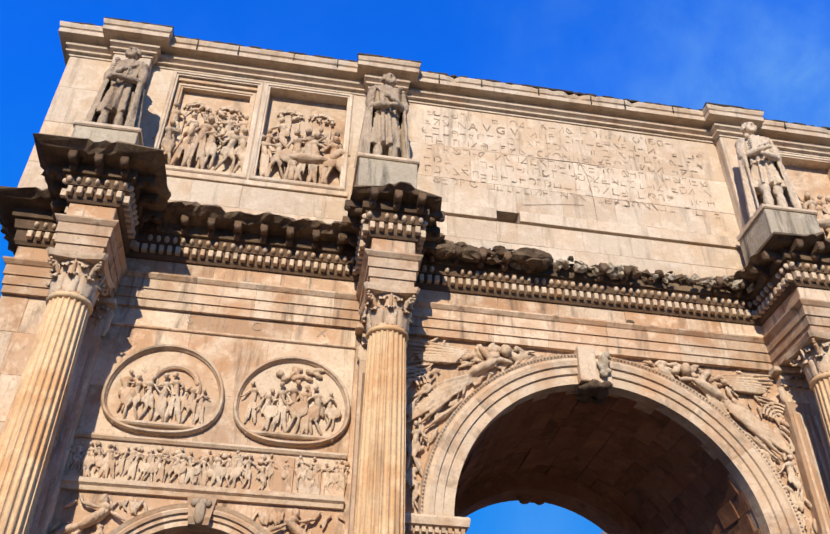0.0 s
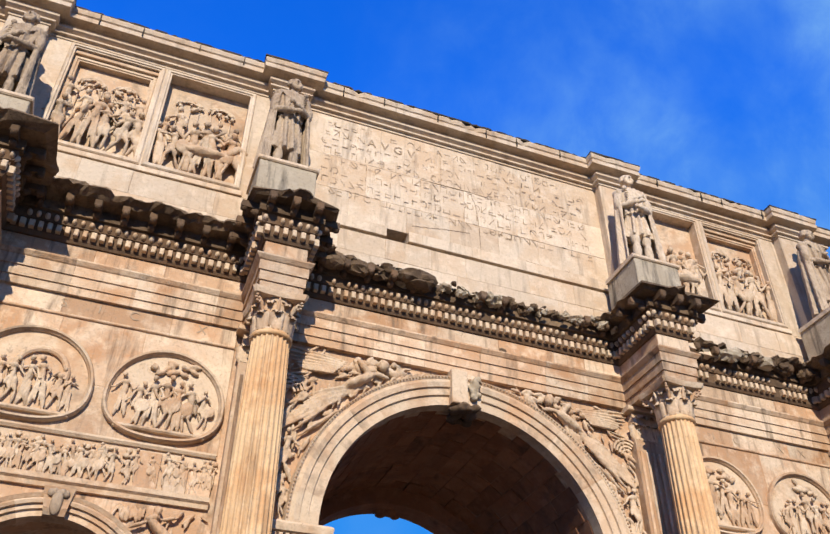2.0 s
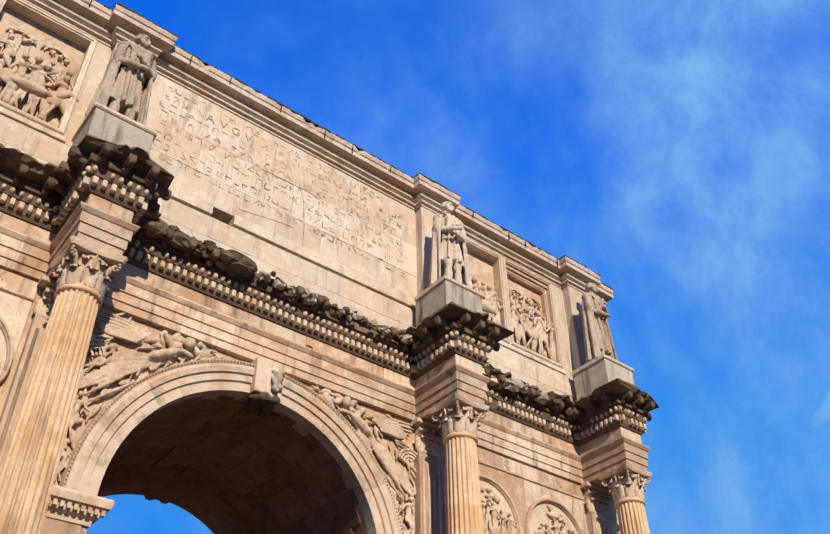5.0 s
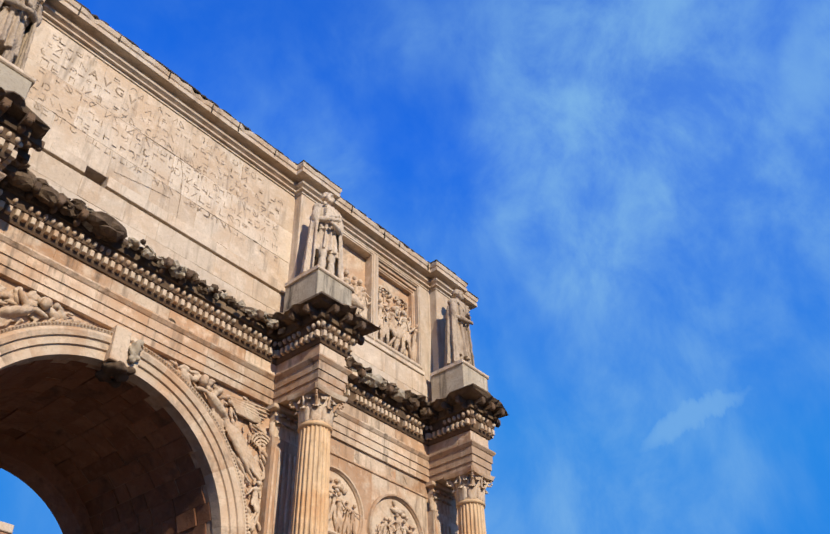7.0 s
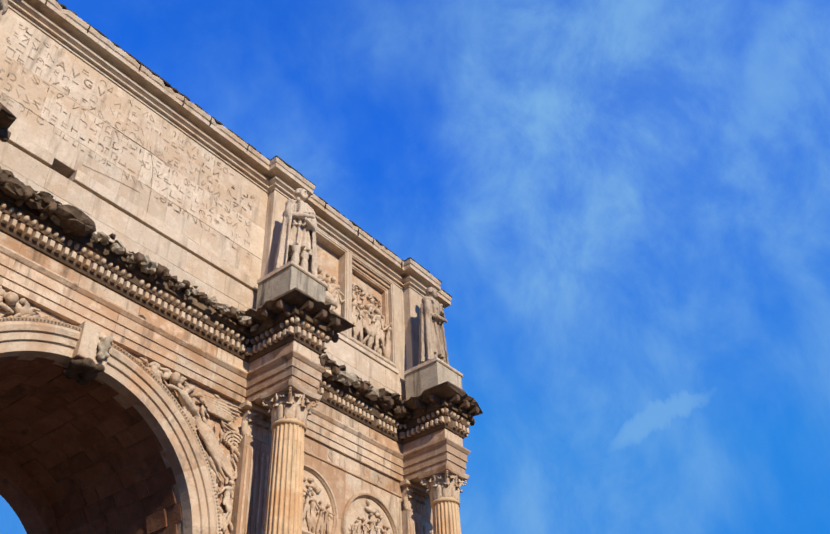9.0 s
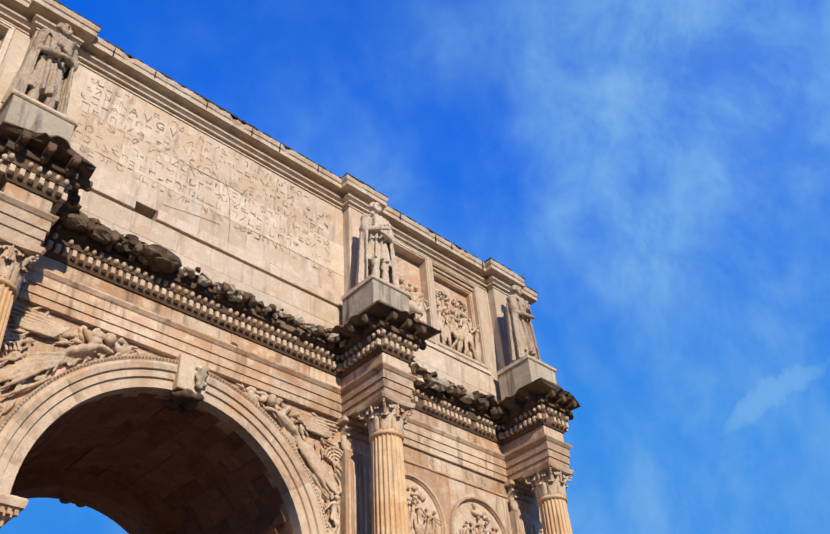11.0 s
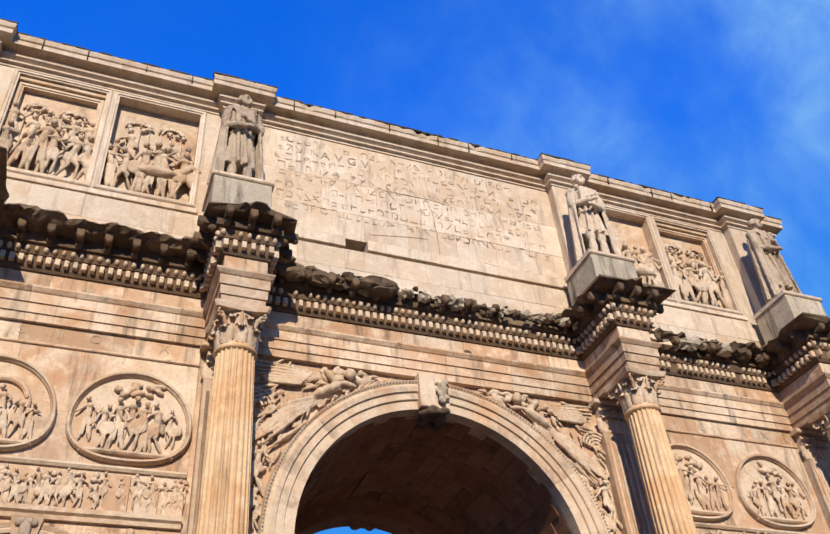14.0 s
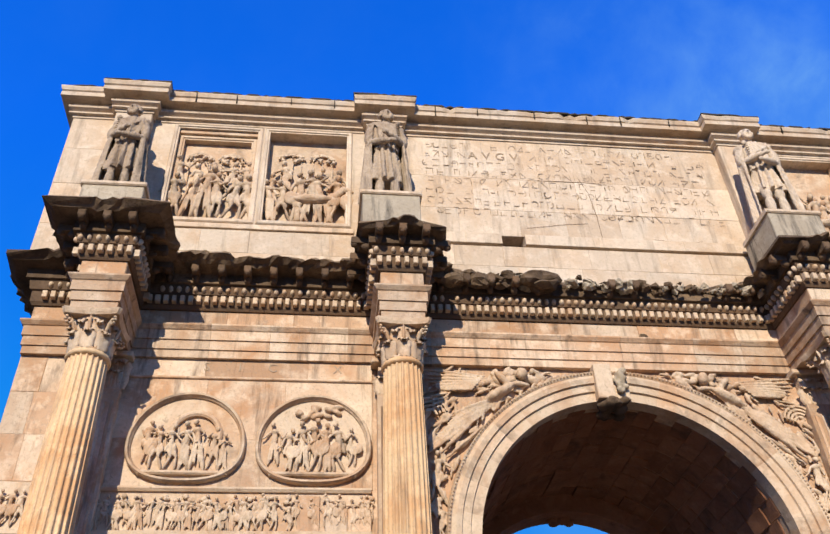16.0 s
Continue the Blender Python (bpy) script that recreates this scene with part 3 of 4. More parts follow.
CROWN_PROFILE = [(-0.5, 20.10), (0.03, 20.10), (0.03, 20.18), (0.12, 20.20), (0.12, 20.255), (0.05, 20.26), (0.05, 20.34), (0.16, 20.40), (0.17, 20.46), (0.09, 20.465),
                 (0.09, 20.615), (0.38, 20.62), (0.38, 20.77), (0.345, 20.775), (0.345, 20.81), (0.39, 20.84), (0.42, 20.95), (0.42, 20.995), (-0.5, 21.02)]
crown = part("attic_cornice", run(attic_plan, CROWN_PROFILE, step=0.16, warp=chip), PALE, arch)
part("roof_edge", run(attic_plan, [(-0.5, 21.022), (0.36, 20.985), (0.432, 20.988), (0.435, 21.045), (0.2, 21.08), (-0.5, 21.10)], step=0.12,
                      warp=lambda x, y, j, o, z: (o - (max(0, hashed(x * 5, y * 5, 2) - 0.5) * 0.22 if 0 < j < 4 else 0), z + ((hashed(x * 6, y * 6) - 0.5) * 0.03 if j in (3, 4) else 0))), LICHEN, arch)
# joints of the crowning stones, opened by weather
rng = random.Random(17)
for a, b in ((-11.1, -6.3), (-4.2, 4.2), (6.3, 11.1)):
    x = a + rng.uniform(0.3, 0.9)
    while x < b:
        w = rng.uniform(0.012, 0.03)
        part("open_joint", Shape().box(x, x + w, -0.434, -0.30, 20.74 - rng.uniform(0, 0.12), 21.03), LICHEN, crown)
        x += rng.uniform(0.8, 1.9)
part("roof", Shape().box(-ATTIC + 0.2, ATTIC - 0.2, 0.2, BACK - 0.2, Z_CROWN - 0.75, Z_CROWN - 0.05), GREY, arch)
for a, b in PIL:
    part("attic_pilaster", Shape().box(a, b, PIL_Y, 0.5, Z_TOP, 20.12, 0.02), PALE, arch)

rng = random.Random(21)


def ashlar(name, x0, x1, levels, wide, y, depth, mat, parent, hole=None):
    """Courses of squared stones between x0 and x1, each a piece of its own."""
    for z0, z1 in zip(levels, levels[1:]):
        x = x0
        while x < x1 - 1e-6:
            w = rng.uniform(*wide)
            xe = x1 if x1 - (x + w) < wide[0] * 0.6 else x + w
            if hole and z0 <= hole[2] < z1 and x < hole[0] < xe + 0.3:
                if x < hole[0]:
                    part(name, Shape().box(x, hole[0], y, y + depth, z0, z1, 0.008), mat, parent)
                x = hole[1]
                continue
            part(name, Shape().box(x, xe, y + rng.uniform(-0.006, 0.006), y + depth, z0, z1, 0.008), mat, parent)
            x = xe


ashlar("attic_stone", -4.70, 4.70, (16.08, 16.42), (1.4, 2.6), -0.08, 0.58, PALE, attic, hole=(-2.14, -1.52, 16.1))
ashlar("attic_stone", -4.70, 4.70, (16.42, 17.35, 18.55, 20.18), (1.2, 2.4), 0.006, 0.49, PALE, attic)
ashlar("attic_stone", -4.70, 4.70, (Z_TOP, 15.35, 16.02), (0.9, 1.9), -0.03, 0.53, PALE, attic)
# groove under the overhanging course, its shadow put into the colour
part("ledge", Shape().box(-4.70, 4.70, 0.05, 0.5, 16.02, 16.08), GAP_SHADE, attic)
for a, b in ((-11.58, -5.66), (5.66, 11.58)):
    ashlar("attic_stone", a, b, (Z_TOP, 15.45, 16.19), (1.1, 2.2), -0.03, 0.53, PALE, attic)
for a, b in ((-ATTIC, -12.56), (12.70, ATTIC)):
    ashlar("attic_stone", a, b, (Z_TOP, 16.2, 17.6, 18.9, 20.18), (1.0, 1.2), 0.0, 0.5, PALE, attic)
for x in (-ATTIC, ATTIC):
    for z0, z1 in zip((Z_TOP, 16.2, 17.6, 18.9), (16.2, 17.6, 18.9, 20.18)):
        for y0 in (0.5, 2.5, 4.5):
            part("attic_stone", Shape().box(x - 0.03, x + 0.03, y0, y0 + 1.995, z0, z1 - 0.006), PALE, attic)

# worn letters of the dedication: plain strokes coloured as shadow in cuts, too worn to read
strokes = Shape()
rng = random.Random(8)


def stroke(xa, za, xb, zb, w):
    d = Vector((xb - xa, zb - za)).normalized() * w / 2
    strokes.add([(xa - d.y, -0.009, za + d.x), (xa + d.y, -0.009, za - d.x), (xb + d.y, -0.009, zb - d.x), (xb - d.y, -0.009, zb + d.x)], [(0, 1, 2, 3)])


for line in range(8):
    zc = 19.82 - line * 0.365 + rng.uniform(-0.02, 0.02)
    x = -4.1 + rng.uniform(0, 0.15)
    while x < 4.15:
        if rng.random() < 0.10 or (line == 1 and -2.8 < x < -1.2) or (x > 2.6 and line < 3 and rng.random() < 0.5):
            x += 0.22
            continue
        h, wide = rng.uniform(0.19, 0.24), rng.uniform(0.12, 0.20)
        for kind in rng.sample(("post", "post", "bar", "bar", "mid", "slant", "bow"), rng.choice((1, 2, 2, 3, 3))):
            w = rng.uniform(0.010, 0.026)
            if kind == "post":
                xx = x + rng.choice((0, wide))
                stroke(xx, zc - h / 2, xx + rng.uniform(-0.01, 0.01), zc + h / 2 * rng.uniform(0.2, 1), w)
            elif kind in ("bar", "mid"):
                zz = zc + (rng.choice((-0.5, 0.5)) * h if kind == "bar" else rng.uniform(-0.03, 0.03))
                stroke(x - 0.02, zz, x + wide * rng.uniform(0.5, 1.1), zz + rng.uniform(-0.01, 0.01), w * 1.2)
            elif kind == "slant":
                e = rng.choice((-1, 1))
                stroke(x + wide / 2 - e * wide / 2, zc - h / 2, x + wide / 2 + e * wide / 2, zc + h / 2, w)
            else:
                a0, span = rng.uniform(0, 6.28), rng.uniform(1.6, 4.5)
                for k in range(5):
                    u0, u1 = a0 + span * k / 5, a0 + span * (k + 1) / 5
                    stroke(x + wide / 2 + 0.10 * math.cos(u0), zc + 0.11 * math.sin(u0), x + wide / 2 + 0.10 * math.cos(u1), zc + 0.11 * math.sin(u1), w)
        x += wide + rng.uniform(0.07, 0.13)
tagged(part("worn_inscription", strokes, LETTER_SHADE, arch), "worn strokes of a carved inscription", kind="stuff")
cracks = Shape()
for pts in (((0.62, 16.5), (0.60, 17.3), (0.52, 18.1), (0.30, 18.75)), ((-1.4, 16.72), (-0.4, 16.9), (0.3, 16.98)), ((-0.9, 18.55), (0.4, 18.56), (1.1, 18.5)), ((2.0, 16.5), (3.0, 16.45), (3.4, 16.5))):
    for (xa, za), (xb, zb) in zip(pts, pts[1:]):
        d = Vector((xb - xa, zb - za)).normalized() * 0.006
        cracks.add([(xa - d.y, -0.005, za + d.x), (xa + d.y, -0.005, za - d.x), (xb + d.y, -0.005, zb - d.x), (xb - d.y, -0.005, zb + d.x)], [(0, 1, 2, 3)])
tagged(part("crack", cracks, GAP_SHADE, arch), kind="stuff")

# ---- reliefs ----


def figure(sh, x, z, y, h, rng, robe=None, lean=0.0, turn=None):
    """A plain draped figure in relief, standing with its feet at z."""
    u = h / 8
    turn = rng.choice((-1, 1)) if turn is None else turn
    robe = rng.random() < 0.45 if robe is None else robe
    lean += rng.uniform(-0.06, 0.06)
    hx = x + lean * h
    bulk = rng.uniform(0.62, 0.88)
    hip, chest = (x + lean * h * 0.3, y - u * 0.5, z + u * 3.9), (hx, y - u * 0.6, z + u * 5.8)
    head = (hx + turn * u * rng.uniform(0.1, 0.55), y - u * 0.85, z + u * rng.uniform(7.0, 7.35))
    sh.ball(head, (u * 0.33, u * 0.42, u * 0.46))
    sh.ball((head[0] - turn * u * 0.1, head[1] + u * 0.12, head[2] + u * 0.16), (u * 0.38, u * 0.36, u * 0.34))
    sh.limb(hip, chest, u * 0.72 * bulk, 0.75)
    sh.ball((chest[0], chest[1], chest[2] + u * 0.2), (u * 0.92 * bulk, u * 0.6, u * 0.5))
    stride = rng.uniform(0.3, 1.15)
    for s in (-1, 1):
        foot = (x + s * u * stride, y - u * 0.4, z + u * 0.2)
        if robe:
            sh.limb((hip[0] + s * u * 0.25, hip[1], hip[2]), foot, u * 0.42, 0.9)
        else:
            knee = ((hip[0] + foot[0]) / 2 + turn * u * rng.uniform(0.1, 0.7), y - u * 0.8, z + u * 2.1)
            sh.limb((hip[0] + s * u * 0.25, hip[1], hip[2] - u * 0.2), knee, u * 0.36)
            sh.limb(knee, foot, u * 0.25)
        elbow = (chest[0] + s * u * rng.uniform(0.8, 1.7), y - u * 0.8, chest[2] - u * rng.uniform(-0.2, 1.6))
        sh.limb((chest[0] + s * u * 0.7, chest[1], chest[2] + u * 0.3), elbow, u * 0.22)
        sh.limb(elbow, (elbow[0] - s * u * rng.uniform(-1.2, 1.1), y - u * 1.1, elbow[2] + u * rng.uniform(-1.2, 1.6)), u * 0.17)
    if robe:
        for k in range(4):
            sh.limb((hip[0] + (k - 1.5) * u * 0.35, hip[1] - u * 0.3, hip[2] + u * rng.uniform(0, 1.2)), (x + (k - 1.5) * u * 0.55 * stride, y - u * 0.7, z + u * rng.uniform(0.5, 1.2)), u * 0.15)
    else:
        for k in range(3):
            sh.limb((hip[0] + (k - 1) * u * 0.45, hip[1] - u * 0.1, hip[2] + u * 0.5), (hip[0] + (k - 1) * u * 0.75, hip[1] - u * 0.15, hip[2] - u * 0.9), u * 0.3)
    if rng.random() < 0.6:
        sh.limb((chest[0] - turn * u * 0.7, y - u * 0.3, chest[2] + u * 0.4), (x - turn * u * rng.uniform(0.8, 1.6), y - u * 0.2, z + u * rng.uniform(1.2, 3.0)), u * 0.36, 0.5)
    if rng.random() < 0.25:
        sh.ball((x + turn * u * 1.1, y - u * 0.9, z + u * 3.4), (u * 0.9, u * 0.3, u * 1.15))


def beast(sh, x, z, y, h, rng, turn=1):
    """A plain four-legged animal in relief."""
    sh.limb((x - h * 0.45, y - h * 0.12, z + h * 0.62), (x + h * 0.35, y - h * 0.12, z + h * 0.66), h * 0.2, 0.7)
    sh.limb((x + turn * h * 0.42, y - h * 0.14, z + h * 0.66), (x + turn * h * 0.66, y - h * 0.16, z + h * 1.02), h * 0.11)
    sh.limb((x + turn * h * 0.64, y - h * 0.16, z + h * 1.02), (x + turn * h * 0.86, y - h * 0.16, z + h * 0.9), h * 0.08)
    for s, k in ((-0.45, 0.1), (-0.32, -0.1), (0.28, 0.1), (0.4, -0.1)):
        sh.limb((x + s * h, y - h * 0.1, z + h * 0.55), (x + (s + k) * h, y - h * 0.08, z + h * 0.05), h * 0.07)


def frame_bars(name, x0, x1, z0, z1, w, y0, y1, mat, parent):
    """A moulded frame of four mitred bars round an opening."""
    ob = None
    for k, (ax, az, bx, bz) in enumerate(((x0, z0, x1, z0), (x1, z0, x1, z1), (x1, z1, x0, z1), (x0, z1, x0, z0))):
        sh = Shape()
        d = Vector((bx - ax, bz - az)).normalized()
        n = Vector((d.y, -d.x))
        sec = [(0.0, y1), (0.0, y0 + 0.03), (w * 0.3, y0 + 0.03), (w * 0.35, y0), (w * 0.8, y0), (w, y0 + 0.03), (w, y1)]
        v = []
        for px, pz, e in ((ax, az, -1), (bx, bz, 1)):
            for o, y in sec:
                v.append((px + n.x * o + d.x * o * e, y, pz + n.y * o + d.y * o * e))
        m = len(sec)
        f = [(j, (j + 1) % m, m + (j + 1) % m, m + j) for j in range(m)] + [tuple(range(m)), tuple(range(2 * m - 1, m - 1, -1))]
        sh.add(v, f)
        part(name, sh, mat, parent)


PANELS = ((-10.84, -8.70, 1), (-8.36, -6.22, 2), (6.22, 8.36, 3), (8.70, 10.84, 4))
for x0, x1, seed in PANELS:
    rng = random.Random(40 + seed)
    z0, z1 = 16.58, 19.92
    panel = part("relief_panel", Shape().box(x0 - 0.02, x1 + 0.02, 0.30, 0.5, z0 - 0.02, z1 + 0.02), CARVED, arch)
    frame_bars("frame", x0, x1, z0, z1, 0.15, -0.06, 0.5, PALE, panel)
    if seed in (1, 4):
        frame_bars("inner_frame", x0 + 0.16, x1 - 0.16, z0 + 0.10, z1 - 0.30, 0.155, 0.10, 0.35, CARVED, panel)
        part("upper_moulding", Shape().box(x0, x1, 0.04, 0.35, z1 - 0.13, z1 - 0.002, 0.01), CARVED, panel)
    w = x1 - x0
    # ground strip, then two rows of figures and the standards behind them
    part("ground_strip", Shape().box(x0, x1, 0.10, 0.35, z0, z0 + 0.10, 0.02), CARVED, panel)
    n = 6
    for k in range(n):
        sh = Shape()
        figure(sh, x0 + w * (k + 0.5 + rng.uniform(-0.2, 0.2)) / n, z0 + 0.1, 0.22, rng.uniform(1.5, 2.0), rng, lean=rng.uniform(-0.08, 0.08))
        fused("relief_figure", sh, CARVED, panel, 0.024)
    for k in range(5):
        sh = Shape()
        figure(sh, x0 + w * (k + 0.6 + rng.uniform(-0.3, 0.3)) / 5.2, z0 + rng.uniform(0.45, 0.95), 0.29, rng.uniform(1.3, 1.7), rng)
        fused("relief_figure", sh, CARVED, panel, 0.024)
    if seed in (2, 3):
        sh = Shape()
        beast(sh, x0 + w * 0.62, z0 + 0.1, 0.2, 1.15, rng, 1 if seed == 2 else -1)
        fused("relief_horse", sh, CARVED, panel, 0.024)
    if seed != 3:
        sh = Shape()
        for cx in (x0 + w * 0.30, x0 + w * 0.70):
            top = z1 - 0.98 if seed in (1, 4) else z1 - 0.80
            for k in range(13):
                a0, a1 = math.pi * k / 13, math.pi * (k + 1) / 13
                for r in (0.36, 0.27):
                    sh.limb((cx - r * math.cos(a0), 0.24, top + 0.26 * r / 0.36 * math.sin(a0)), (cx - r * math.cos(a1), 0.24, top + 0.26 * r / 0.36 * math.sin(a1)), 0.03)
            for k in range(12):
                sh.ball((cx + rng.uniform(-0.32, 0.32), 0.23, top + rng.uniform(-0.12, 0.14)), (rng.uniform(0.03, 0.07), 0.06, rng.uniform(0.03, 0.06)))
            for k in range(3):
                xx = cx - 0.26 + 0.26 * k
                sh.limb((xx, 0.25, z0 + 1.3), (xx + rng.uniform(-0.04, 0.04), 0.25, top), 0.024)
        tagged(fused("standard_carving", sh, CARVED, panel, 0.018), kind="stuff")
# upright strips between the paired panels and beside them
for s in (-1, 1):
    part("panel_divider", Shape().box(s * 8.53 - 0.035, s * 8.53 + 0.035, -0.02, 0.5, 16.38, 20.12, 0.01), PALE, arch)
    for xa, xb in ((5.66, 6.066), (10.994, 11.58)):
        part("attic_strip", Shape().box(min(s * xa, s * xb), max(s * xa, s * xb), 0.0, 0.5, 16.22, 20.18), PALE, arch)
    part("attic_strip", Shape().box(min(s * 6.0, s * 11.06), max(s * 6.0, s * 11.06), -0.07, 0.5, 16.22, 16.38, 0.01), PALE, arch)
    part("attic_strip", Shape().box(min(s * 6.0, s * 11.06), max(s * 6.0, s * 11.06), 0.0, 0.5, 20.12, 20.18), PALE, arch)


def roundel(cx, cz, r, drop, seed):
    """A round relief with a flattened foot inside a moulded rim."""
    rng = random.Random(seed)

    def edge(a, q):
        c, s = math.cos(a), math.sin(a)
        if s < 0:
            p = 2.5
            k = (abs(c) ** p + abs(s) ** p) ** (-1 / p)
            return cx + q * r * c * k, cz + (q * r - r + drop) * s * k
        return cx + q * r * c, cz + q * r * s

    n, sec = 64, ((1.0, 0.03), (1.0, -0.10), (0.98, -0.145), (0.945, -0.14), (0.93, -0.09), (0.915, -0.07), (0.90, 0.03))
    v = []
    for k in range(n):
        for q, y in sec:
            x, z = edge(2 * math.pi * k / n, q)
            v.append((x, y, z))
    m = len(sec)
    f = [(k * m + j, k * m + j + 1, ((k + 1) % n) * m + j + 1, ((k + 1) % n) * m + j) for k in range(n) for j in range(m - 1)]
    ob = part("roundel", Shape().add(v, f), CARVED, arch, smooth=False)
    field = [edge(2 * math.pi * k / n, 0.92) for k in range(n)]
    part("field", Shape().add([(x, -0.02, z) for x, z in field], [tuple(range(n - 1, -1, -1))]), CARVED, ob)
    foot = cz - drop * 0.70
    part("ground_strip", Shape().box(cx - r * 0.74, cx + r * 0.74, -0.13, 0.0, foot - 0.09, foot, 0.03), CARVED, ob)
    for k in range(7):
        sh = Shape()
        q = -0.64 + 1.28 * k / 6
        figure(sh, cx + r * q + rng.uniform(-0.06, 0.06), foot + rng.choice((0, 0, 0.14)), 0.0, (1.34 - 0.65 * q * q) * rng.uniform(0.8, 1.0), rng)
        fused("relief_figure", sh, CARVED, ob, 0.015, 0.005)
    sh = Shape()
    if seed % 2:
        part("relief_arch", ring_piece(cx + 0.16, cz + 0.22, -0.25, math.pi + 0.25, [(0.43, 0.0), (0.43, -0.09), (0.47, -0.12), (0.52, -0.12), (0.56, -0.08), (0.56, 0.0)], 20), CARVED, ob)
    else:
        for k in range(11):
            sh.ball((cx + rng.uniform(-0.5, 0.55), -0.06, cz + rng.uniform(0.62, 0.95)), (rng.uniform(0.05, 0.16), 0.07, 0.06), Euler((0, rng.uniform(-1, 1), 0)).to_matrix())
        tagged(fused("relief_garland", sh, CARVED, ob, 0.02), kind="stuff")


for cx, seed in ((-9.40, 71), (-6.78, 72), (6.90, 76), (9.56, 78)):
    roundel(cx, 10.20, 1.21, 0.86, seed)

# long figured frieze over the side arches, and the carved fields beside the arch heads
for s in (-1, 1):
    rng = random.Random(90 + s)
    x0, x1 = (-10.95, -5.58) if s < 0 else (5.58, 10.95)
    long_panel = part("figured_frieze", Shape().box(x0, x1, 0.0, 0.05, 8.33, 9.2), CARVED, arch)
    part("band", run([(x0, 0), (x1, 0)], [(-0.05, 8.12), (0.05, 8.12), (0.07, 8.2), (0.13, 8.24), (0.14, 8.33), (-0.05, 8.34)]), CARVED, long_panel)
    part("band", run([(x0, 0), (x1, 0)], [(-0.05, 9.17), (0.05, 9.17), (0.09, 9.22), (0.09, 9.26), (-0.05, 9.27)]), CARVED, long_panel)
    n = 40
    for k in range(n):
        x = x0 + (x1 - x0) * (k + 0.5 + rng.uniform(-0.25, 0.25)) / n
        if s < 0 and x > -7.4 and rng.random() < 0.45:
            continue
        sh = Shape()
        up = rng.choice((0, 0, 0, 0.10))
        figure(sh, x, 8.34 + up, 0.01, rng.uniform(0.66, 0.80) - up * 0.4, rng, lean=rng.uniform(-0.1, 0.1))
        fused("relief_figure", sh, CARVED, long_panel, 0.013, 0.004)
        if k % 3 == 0:
            sh = Shape()
            for q in range(3):
                sh.ball((x + rng.uniform(-0.1, 0.1), -0.03, 8.9 + rng.uniform(-0.1, 0.2)), (rng.uniform(0.04, 0.08), 0.05, rng.uniform(0.04, 0.07)))
            fused("relief_head", sh, CARVED, long_panel, 0.013, 0.004)
    for x in ((-7.05, -6.5, -6.02) if s < 0 else ()):
        part("patch_stone", Shape().box(x, x + 0.44, -0.045, 0.02, 8.36, 9.1 - 0.25 * (x > -6.6), 0.01), MARBLE, long_panel)
    # reclining river figures in low relief over the small arches, with reeds and drapery round them
    for d in (-1, 1):
        sh = Shape()
        bx = s * BAY + d * 1.80
        L = lambda xa, za, xb, zb, r, y=-0.06: sh.limb((bx + d * xa, y, za), (bx + d * xb, y, zb), r, 0.7)
        L(-0.10, 7.72, 0.28, 7.42, 0.15, -0.08)
        L(-0.15, 7.78, -0.02, 7.80, 0.11, -0.10)
        sh.ball((bx - d * 0.02, -0.12, 7.93), (0.085, 0.09, 0.11))
        L(0.28, 7.42, 0.62, 7.30, 0.12)
        L(0.62, 7.30, 0.72, 6.95, 0.08)
        L(0.30, 7.30, 0.66, 6.90, 0.09)
        L(-0.20, 7.70, -0.45, 7.58, 0.06, -0.09)
        L(0.08, 7.78, 0.35, 7.85, 0.055, -0.09)
        L(0.35, 7.85, 0.45, 8.02, 0.05)
        for q in range(26):
            xa, za = rng.uniform(-0.1, 0.95), rng.uniform(6.5, 8.0)
            if math.hypot(d * 1.80 + d * xa, za - SPRING_SIDE) > R_SIDE + 0.42:
                L(xa, za, xa + rng.uniform(-0.2, 0.2), za - rng.uniform(0.05, 0.3), rng.uniform(0.025, 0.06), -0.03)
        for q in range(12):
            xa = -0.75 + 0.5 * q / 11
            L(xa, 7.95 + rng.uniform(-0.04, 0.06), xa + rng.uniform(-0.1, 0.1), 7.80 + rng.uniform(-0.1, 0.05), rng.uniform(0.03, 0.06), -0.02)
        fused("spandrel_figure", sh, CARVED, arch, 0.016, 0.006, folds=0.010)
    # carved block at the corner of the pier
    corner = part("figured_block", Shape().box(min(s * 12.2, s * 12.93), max(s * 12.2, s * 12.93), -0.02, 0.05, 8.3, 9.35), CARVED, arch)
    for k in range(3):
        sh = Shape()
        figure(sh, s * (12.35 + 0.2 * k), 8.4, -0.02, 0.8, rng)
        fused("relief_figure", sh, CARVED, corner, 0.016, 0.004)

